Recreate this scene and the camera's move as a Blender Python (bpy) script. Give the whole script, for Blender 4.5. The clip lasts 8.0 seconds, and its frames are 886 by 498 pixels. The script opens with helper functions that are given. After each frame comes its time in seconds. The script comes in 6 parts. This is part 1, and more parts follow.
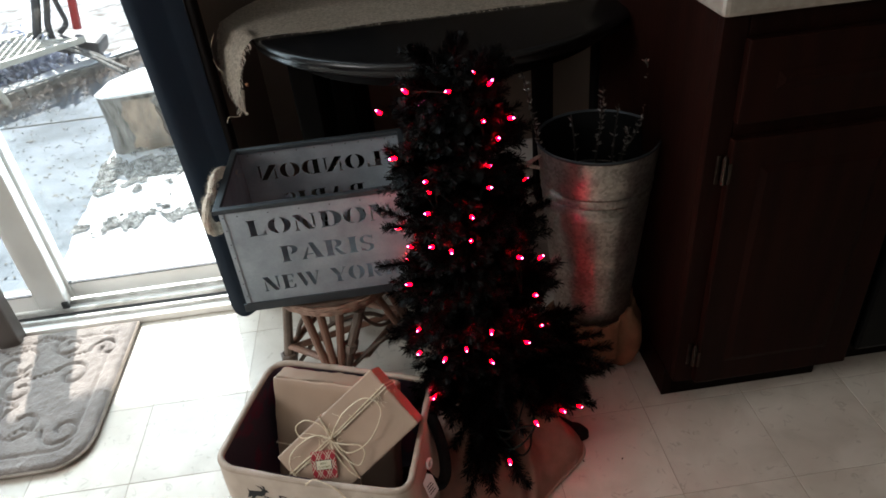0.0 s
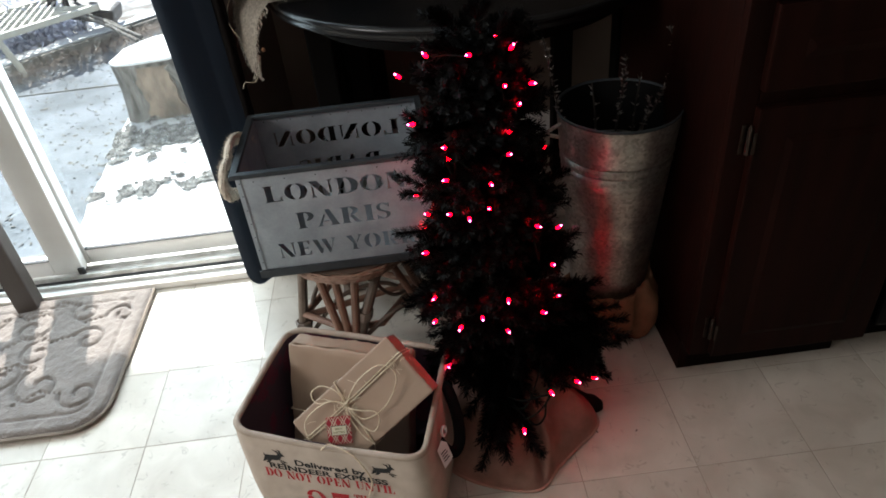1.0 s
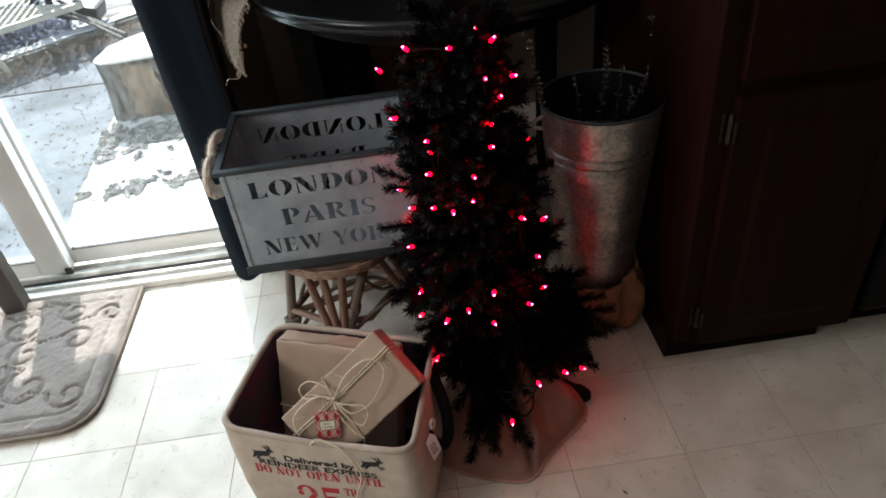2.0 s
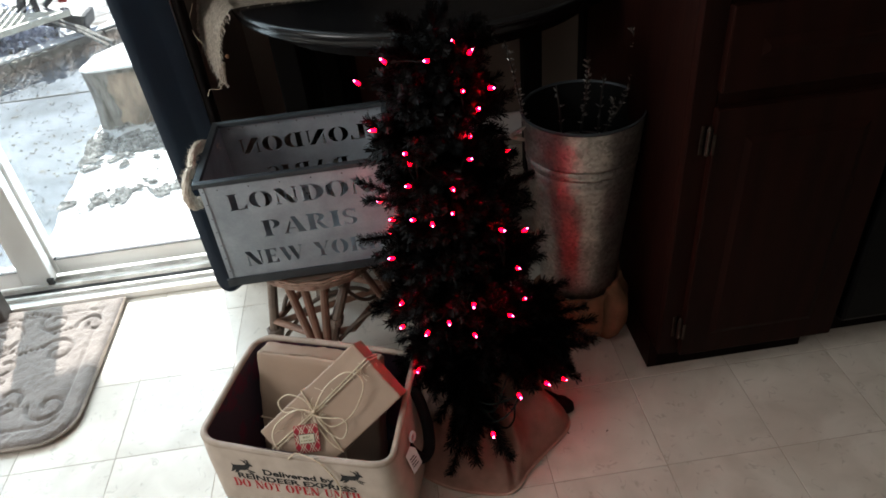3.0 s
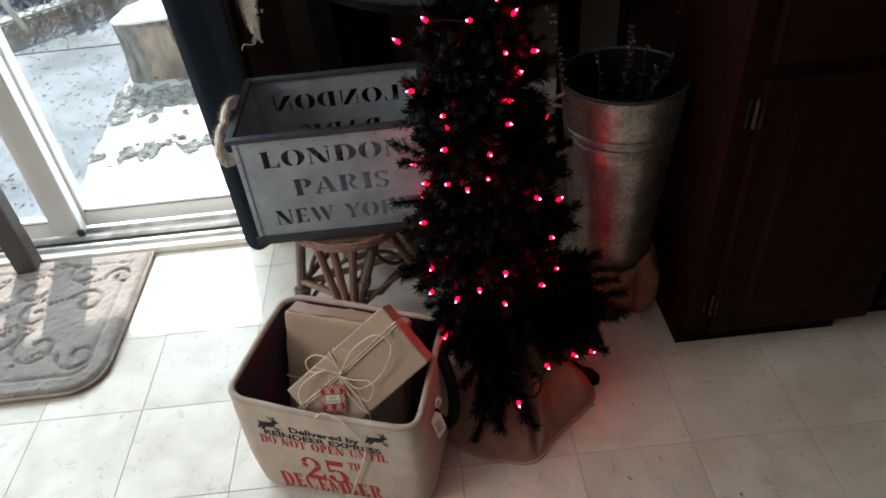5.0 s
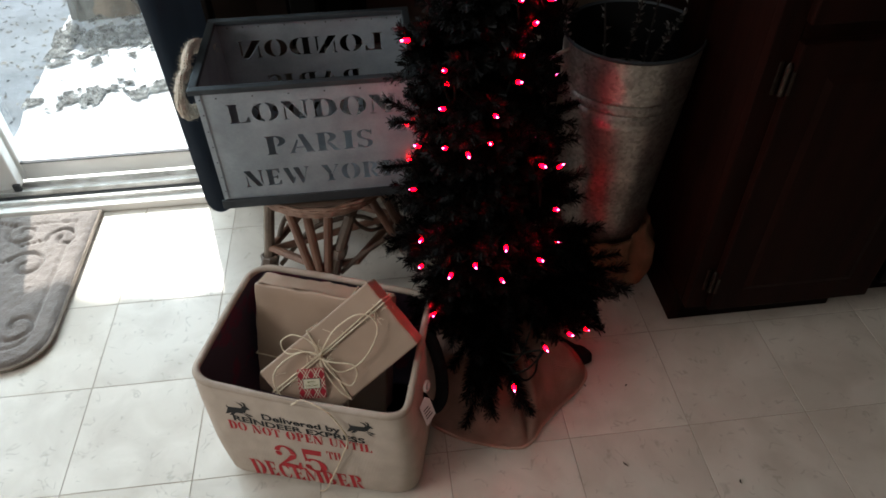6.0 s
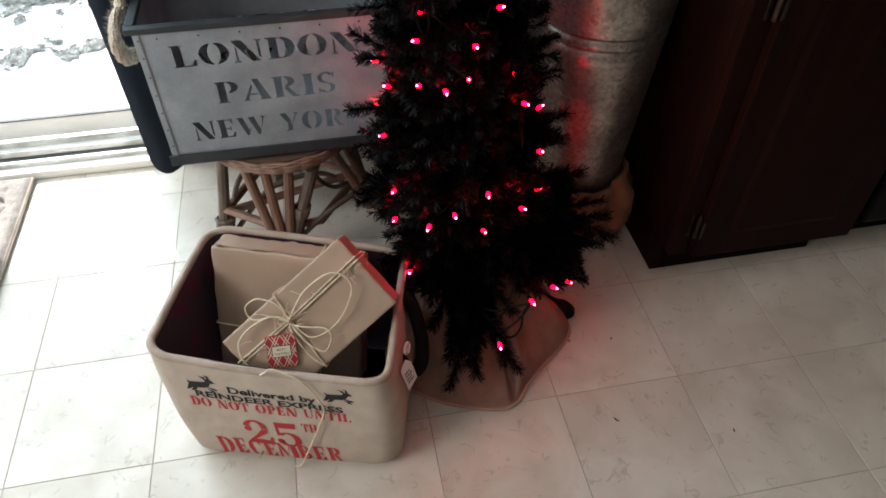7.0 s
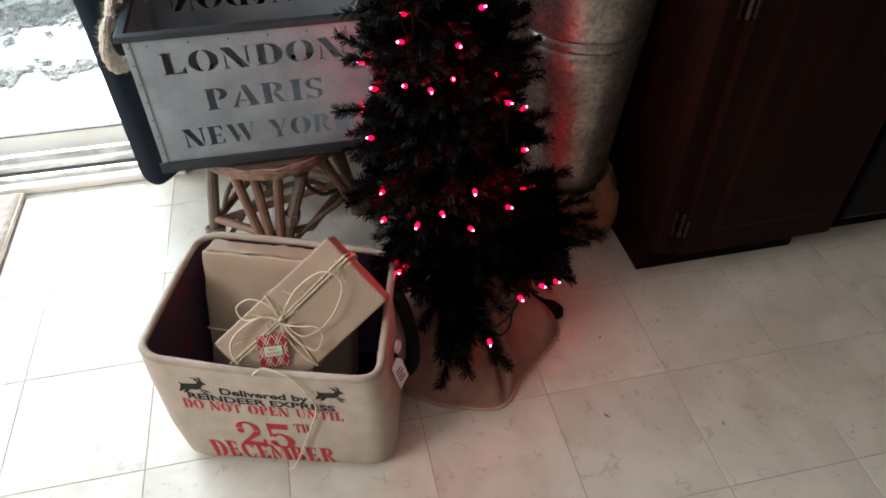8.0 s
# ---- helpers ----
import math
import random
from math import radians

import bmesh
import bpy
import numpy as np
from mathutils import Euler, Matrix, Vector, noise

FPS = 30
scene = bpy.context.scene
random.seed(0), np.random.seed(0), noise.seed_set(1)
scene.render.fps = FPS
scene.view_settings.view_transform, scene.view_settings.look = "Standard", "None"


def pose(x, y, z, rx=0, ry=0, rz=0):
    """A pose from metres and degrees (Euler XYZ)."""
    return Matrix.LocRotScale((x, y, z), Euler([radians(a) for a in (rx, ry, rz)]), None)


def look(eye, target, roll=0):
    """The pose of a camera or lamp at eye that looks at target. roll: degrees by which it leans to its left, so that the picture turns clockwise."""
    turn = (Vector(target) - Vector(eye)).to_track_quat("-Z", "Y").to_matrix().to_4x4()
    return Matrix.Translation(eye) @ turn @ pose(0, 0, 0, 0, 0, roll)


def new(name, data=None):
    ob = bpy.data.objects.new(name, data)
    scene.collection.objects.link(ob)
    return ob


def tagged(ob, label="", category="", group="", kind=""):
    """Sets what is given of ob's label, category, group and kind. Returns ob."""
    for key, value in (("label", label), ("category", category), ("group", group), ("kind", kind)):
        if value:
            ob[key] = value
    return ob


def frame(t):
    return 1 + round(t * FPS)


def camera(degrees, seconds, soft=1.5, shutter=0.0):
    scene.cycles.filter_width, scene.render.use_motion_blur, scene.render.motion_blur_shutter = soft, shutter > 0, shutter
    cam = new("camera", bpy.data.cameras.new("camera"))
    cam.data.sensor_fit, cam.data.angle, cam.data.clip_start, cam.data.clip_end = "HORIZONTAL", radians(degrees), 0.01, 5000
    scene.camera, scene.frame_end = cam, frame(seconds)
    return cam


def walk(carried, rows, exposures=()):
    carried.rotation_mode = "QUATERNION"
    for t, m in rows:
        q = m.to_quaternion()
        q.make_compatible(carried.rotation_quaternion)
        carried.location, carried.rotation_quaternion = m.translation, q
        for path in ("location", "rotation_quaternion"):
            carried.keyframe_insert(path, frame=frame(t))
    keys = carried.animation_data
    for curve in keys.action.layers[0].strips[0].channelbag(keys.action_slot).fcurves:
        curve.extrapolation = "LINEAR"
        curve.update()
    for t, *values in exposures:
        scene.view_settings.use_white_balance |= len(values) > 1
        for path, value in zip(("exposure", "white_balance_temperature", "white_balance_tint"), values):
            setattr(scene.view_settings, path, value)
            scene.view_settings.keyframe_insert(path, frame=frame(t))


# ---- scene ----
cam = camera(65.2, 8.0, soft=1.7)
PATH = [
    (0, (-0.089, 0.099, 1.212), (-0.002, 1.744, 0.077), -6.1),
    (0.5, (-0.089, 0.101, 1.194), (-0.001, 1.718, 0.021), -6.1),
    (1, (-0.102, 0.1, 1.195), (-0.055, 1.709, 0.007), -6.1),
    (1.5, (-0.1, 0.095, 1.194), (-0.05, 1.688, -0.014), -6.6),
    (3, (-0.062, 0.103, 1.199), (0.023, 1.706, 0.007), -6.4),
    (3.5, (-0.069, 0.106, 1.197), (0.013, 1.697, -0.011), -6.0),
    (4, (-0.075, 0.098, 1.194), (0.012, 1.677, -0.03), -4.6),
    (5.3, (-0.096, 0.128, 1.184), (-0.088, 1.666, -0.095), -5.9),
    (5.5, (-0.111, 0.14, 1.169), (-0.079, 1.664, -0.126), -5.7),
    (6, (-0.148, 0.232, 1.136), (-0.003, 1.685, -0.23), -1.3),
    (6.5, (-0.168, 0.286, 1.077), (0.065, 1.707, -0.31), 2.7),
    (7, (-0.181, 0.281, 1.053), (0.089, 1.655, -0.376), 0.3),
    (7.5, (-0.189, 0.254, 1.056), (0.15, 1.695, -0.289), 0.6),
    (8, (-0.185, 0.243, 1.037), (0.12, 1.657, -0.344), -0.1),
]
EXPOSURE = 1.1
walk(cam, [(t, look(eye, target, roll)) for t, eye, target, roll in PATH],
     [(0.0, EXPOSURE + 0.12), (1.0, EXPOSURE + 0.04), (1.7, EXPOSURE + 0.03), (3.0, EXPOSURE + 0.13), (4.2, EXPOSURE + 0.12), (5.5, EXPOSURE - 0.18), (6.5, EXPOSURE - 0.30), (7.0, EXPOSURE + 0.28), (8.0, EXPOSURE + 0.42)])

# ---- light ----
SUN_EL, SUN_AZ = 45.0, -14.0   # height, and degrees west of the way the glass door looks
world = bpy.data.worlds.new("world")
scene.world = world
world.use_nodes = True
wn = world.node_tree.nodes
sky = wn.new("ShaderNodeTexSky")
sky.sky_type = "NISHITA"
sky.sun_disc = False
sky.sun_elevation = radians(SUN_EL)
sky.sun_rotation = radians(SUN_AZ)
wn["Background"].inputs["Strength"].default_value = 0.12
world.node_tree.links.new(sky.outputs["Color"], wn["Background"].inputs["Color"])
sun = new("sun", bpy.data.lights.new("sun", "SUN"))
sun.data.energy, sun.data.angle, sun.data.color = 5.0, radians(0.6), (1.0, 0.97, 0.92)
se, sa = radians(SUN_EL), radians(SUN_AZ)
sun_dir = Vector((math.sin(sa) * math.cos(se), math.cos(sa) * math.cos(se), math.sin(se)))
sun.matrix_world = sun_dir.to_track_quat("Z", "Y").to_matrix().to_4x4()


def window_lamp(name, at, target, w, h, watts, color):
    ob = new(name, bpy.data.lights.new(name, "AREA"))
    ob.data.shape, ob.data.size, ob.data.size_y = "RECTANGLE", w, h
    ob.data.energy, ob.data.color = watts, color
    ob.matrix_world = look(at, target)
    return ob


window_lamp("window_daylight", (-2.94, -0.10, 1.75), (0.0, -0.10, 1.75), 1.2, 1.0, 24, (1.0, 0.985, 0.96))
window_lamp("door_daylight", (-1.6, 1.9, 1.1), (-1.6, 0, 0.9), 1.9, 1.9, 45, (0.75, 0.90, 1.0))

# ---- materials ----
def shader(name, color, rough=0.6, metal=0.0, color2=None, scale=8.0, detail=6.0, lo=0.35, hi=0.65, bump=0.0, bump_scale=60.0,
           rough_var=0.1, stretch=(1, 1, 1), random_tint=0.0, spec=0.5, sheen=0.0):
    """A surface of two colours mixed by noise, with fine relief and uneven gloss."""
    m = bpy.data.materials.new(name)
    m.use_nodes = True
    n, l = m.node_tree.nodes, m.node_tree.links
    bsdf = n["Principled BSDF"]
    bsdf.inputs["Metallic"].default_value = metal
    bsdf.inputs["Specular IOR Level"].default_value = spec
    if sheen:
        bsdf.inputs["Sheen Weight"].default_value = sheen
    co = n.new("ShaderNodeTexCoord")
    mp = n.new("ShaderNodeMapping")
    mp.inputs["Scale"].default_value = stretch
    l.new(co.outputs["Object"], mp.inputs["Vector"])
    big = n.new("ShaderNodeTexNoise")
    big.inputs["Scale"].default_value, big.inputs["Detail"].default_value = scale, detail
    l.new(mp.outputs["Vector"], big.inputs["Vector"])
    ramp = n.new("ShaderNodeMapRange")
    ramp.inputs["From Min"].default_value, ramp.inputs["From Max"].default_value = lo, hi
    l.new(big.outputs["Fac"], ramp.inputs["Value"])
    mix = n.new("ShaderNodeMix")
    mix.data_type = "RGBA"
    c2 = color2 or tuple(c * 0.82 for c in color)
    mix.inputs["A"].default_value, mix.inputs["B"].default_value = (*color, 1), (*c2, 1)
    l.new(ramp.outputs["Result"], mix.inputs["Factor"])
    out = mix.outputs["Result"]
    if random_tint:
        info = n.new("ShaderNodeObjectInfo")
        hsv = n.new("ShaderNodeHueSaturation")
        var = n.new("ShaderNodeMapRange")
        var.inputs["To Min"].default_value, var.inputs["To Max"].default_value = 1 - random_tint, 1 + random_tint
        l.new(info.outputs["Random"], var.inputs["Value"])
        l.new(var.outputs["Result"], hsv.inputs["Value"])
        l.new(out, hsv.inputs["Color"])
        out = hsv.outputs["Color"]
    l.new(out, bsdf.inputs["Base Color"])
    fine = n.new("ShaderNodeTexNoise")
    fine.inputs["Scale"].default_value, fine.inputs["Detail"].default_value = bump_scale, 5.0
    l.new(mp.outputs["Vector"], fine.inputs["Vector"])
    rr = n.new("ShaderNodeMapRange")
    rr.inputs["To Min"].default_value, rr.inputs["To Max"].default_value = max(0.02, rough - rough_var), min(1, rough + rough_var)
    l.new(fine.outputs["Fac"], rr.inputs["Value"])
    l.new(rr.outputs["Result"], bsdf.inputs["Roughness"])
    if bump:
        b = n.new("ShaderNodeBump")
        b.inputs["Strength"].default_value, b.inputs["Distance"].default_value = bump, 0.004
        l.new(fine.outputs["Fac"], b.inputs["Height"])
        l.new(b.outputs["Normal"], bsdf.inputs["Normal"])
    return m


def glowing(name, color, strength):
    m = bpy.data.materials.new(name)
    m.use_nodes = True
    bsdf = m.node_tree.nodes["Principled BSDF"]
    bsdf.inputs["Base Color"].default_value = (*color, 1)
    bsdf.inputs["Emission Color"].default_value = (*color, 1)
    bsdf.inputs["Emission Strength"].default_value = strength
    return m


def glass(name):
    m = bpy.data.materials.new(name)
    m.use_nodes = True
    n, l = m.node_tree.nodes, m.node_tree.links
    n.remove(n["Principled BSDF"])
    clear, gloss, mix, fr = n.new("ShaderNodeBsdfTransparent"), n.new("ShaderNodeBsdfGlossy"), n.new("ShaderNodeMixShader"), n.new("ShaderNodeFresnel")
    clear.inputs["Color"].default_value = (0.93, 0.96, 0.96, 1)
    gloss.inputs["Roughness"].default_value = 0.02
    fr.inputs["IOR"].default_value = 1.5
    cap = n.new("ShaderNodeMath")
    cap.operation = "MINIMUM"
    cap.inputs[1].default_value = 0.10
    l.new(fr.outputs["Fac"], cap.inputs[0])
    l.new(cap.outputs[0], mix.inputs["Fac"])
    l.new(clear.outputs[0], mix.inputs[1])
    l.new(gloss.outputs[0], mix.inputs[2])
    l.new(mix.outputs[0], n["Material Output"].inputs["Surface"])
    return m


def vinyl_tile(name):
    """Cream marbled vinyl squares: soft clouds, short grey-brown veins, a faint tint that differs from tile to tile."""
    m = bpy.data.materials.new(name)
    m.use_nodes = True
    n, l = m.node_tree.nodes, m.node_tree.links
    bsdf = n["Principled BSDF"]
    co, info = n.new("ShaderNodeTexCoord"), n.new("ShaderNodeObjectInfo")
    off = n.new("ShaderNodeVectorMath")
    off.operation = "SCALE"
    off.inputs[0].default_value = (7.0, 13.0, 5.0)
    l.new(info.outputs["Random"], off.inputs["Scale"])
    add = n.new("ShaderNodeVectorMath")
    l.new(co.outputs["Object"], add.inputs[0])
    l.new(off.outputs["Vector"], add.inputs[1])
    cloud = n.new("ShaderNodeTexNoise")
    cloud.inputs["Scale"].default_value, cloud.inputs["Detail"].default_value, cloud.inputs["Distortion"].default_value = 9.0, 5.0, 0.6
    l.new(add.outputs["Vector"], cloud.inputs["Vector"])
    base = n.new("ShaderNodeMix")
    base.data_type = "RGBA"
    base.inputs["A"].default_value, base.inputs["B"].default_value = (0.555, 0.50, 0.43, 1), (0.45, 0.395, 0.33, 1)
    cr = n.new("ShaderNodeMapRange")
    cr.inputs["From Min"].default_value, cr.inputs["From Max"].default_value = 0.38, 0.66
    l.new(cloud.outputs["Fac"], cr.inputs["Value"])
    l.new(cr.outputs["Result"], base.inputs["Factor"])
    warp = n.new("ShaderNodeTexNoise")
    warp.inputs["Scale"].default_value, warp.inputs["Detail"].default_value, warp.inputs["Distortion"].default_value = 24.0, 2.0, 0.7
    l.new(add.outputs["Vector"], warp.inputs["Vector"])
    ridge = n.new("ShaderNodeMath")
    ridge.operation = "SUBTRACT"
    ridge.inputs[1].default_value = 0.5
    l.new(warp.outputs["Fac"], ridge.inputs[0])
    ab = n.new("ShaderNodeMath")
    ab.operation = "ABSOLUTE"
    l.new(ridge.outputs[0], ab.inputs[0])
    vein = n.new("ShaderNodeMapRange")
    vein.inputs["From Min"].default_value, vein.inputs["From Max"].default_value = 0.0, 0.034
    vein.inputs["To Min"].default_value, vein.inputs["To Max"].default_value = 1.0, 0.0
    l.new(ab.outputs[0], vein.inputs["Value"])
    gate = n.new("ShaderNodeTexNoise")
    gate.inputs["Scale"].default_value = 42.0
    l.new(add.outputs["Vector"], gate.inputs["Vector"])
    gr = n.new("ShaderNodeMapRange")
    gr.inputs["From Min"].default_value, gr.inputs["From Max"].default_value = 0.53, 0.63
    gr.inputs["To Max"].default_value = 0.40
    l.new(gate.outputs["Fac"], gr.inputs["Value"])
    both = n.new("ShaderNodeMath")
    both.operation = "MULTIPLY"
    l.new(vein.outputs["Result"], both.inputs[0])
    l.new(gr.outputs["Result"], both.inputs[1])
    mix = n.new("ShaderNodeMix")
    mix.data_type = "RGBA"
    l.new(both.outputs[0], mix.inputs["Factor"])
    l.new(base.outputs["Result"], mix.inputs["A"])
    mix.inputs["B"].default_value = (0.20, 0.165, 0.125, 1)
    hsv = n.new("ShaderNodeHueSaturation")
    var = n.new("ShaderNodeMapRange")
    var.inputs["To Min"].default_value, var.inputs["To Max"].default_value = 0.95, 1.05
    l.new(info.outputs["Random"], var.inputs["Value"])
    l.new(var.outputs["Result"], hsv.inputs["Value"])
    l.new(mix.outputs["Result"], hsv.inputs["Color"])
    l.new(hsv.outputs["Color"], bsdf.inputs["Base Color"])
    scuff = n.new("ShaderNodeMapRange")
    scuff.inputs["To Min"].default_value, scuff.inputs["To Max"].default_value = 0.24, 0.46
    l.new(cloud.outputs["Fac"], scuff.inputs["Value"])
    l.new(scuff.outputs["Result"], bsdf.inputs["Roughness"])
    b = n.new("ShaderNodeBump")
    b.inputs["Strength"].default_value, b.inputs["Distance"].default_value = 0.12, 0.003
    l.new(warp.outputs["Fac"], b.inputs["Height"])
    l.new(b.outputs["Normal"], bsdf.inputs["Normal"])
    return m


def woven(name, a, b, pitch, rough=0.9, bump=0.6, grain=30.0):
    """Coarse cloth: two crossed waves of threads under uneven colour."""
    m = shader(name, a, rough, color2=b, scale=grain, bump=0.0, bump_scale=300.0)
    n, l = m.node_tree.nodes, m.node_tree.links
    co = n.new("ShaderNodeTexCoord")
    waves = []
    for axis in ("X", "Y", "Z"):
        w = n.new("ShaderNodeTexWave")
        w.bands_direction = axis
        w.inputs["Scale"].default_value = 1.0 / pitch / 6.28 * 2
        w.inputs["Distortion"].default_value = 1.2
        w.inputs["Detail Scale"].default_value = 2.0
        l.new(co.outputs["Object"], w.inputs["Vector"])
        waves.append(w)
    s1, s2 = n.new("ShaderNodeMath"), n.new("ShaderNodeMath")
    l.new(waves[0].outputs["Fac"], s1.inputs[0])
    l.new(waves[1].outputs["Fac"], s1.inputs[1])
    l.new(s1.outputs[0], s2.inputs[0])
    l.new(waves[2].outputs["Fac"], s2.inputs[1])
    bp = n.new("ShaderNodeBump")
    bp.inputs["Strength"].default_value, bp.inputs["Distance"].default_value = bump, 0.0015
    l.new(s2.outputs[0], bp.inputs["Height"])
    l.new(bp.outputs["Normal"], n["Principled BSDF"].inputs["Normal"])
    return m


def galvanised(name, a, b, rough, metal, spangle=260.0, lo=0.95, hi=1.04):
    """Zinc-coated sheet: crystal spangle in cells, dull smears."""
    m = shader(name, a, rough, metal, color2=b, scale=14.0, bump=0.08, bump_scale=25.0, rough_var=0.14)
    n, l = m.node_tree.nodes, m.node_tree.links
    bsdf = n["Principled BSDF"]
    co = n.new("ShaderNodeTexCoord")
    vor = n.new("ShaderNodeTexVoronoi")
    vor.inputs["Scale"].default_value = spangle
    l.new(co.outputs["Object"], vor.inputs["Vector"])
    grey = n.new("ShaderNodeRGBToBW")
    l.new(vor.outputs["Color"], grey.inputs["Color"])
    mr = n.new("ShaderNodeMapRange")
    mr.inputs["To Min"].default_value, mr.inputs["To Max"].default_value = lo, hi
    l.new(grey.outputs["Val"], mr.inputs["Value"])
    hsv = n.new("ShaderNodeHueSaturation")
    l.new(mr.outputs["Result"], hsv.inputs["Value"])
    old = bsdf.inputs["Base Color"].links[0].from_socket
    l.new(old, hsv.inputs["Color"])
    l.new(hsv.outputs["Color"], bsdf.inputs["Base Color"])
    return m


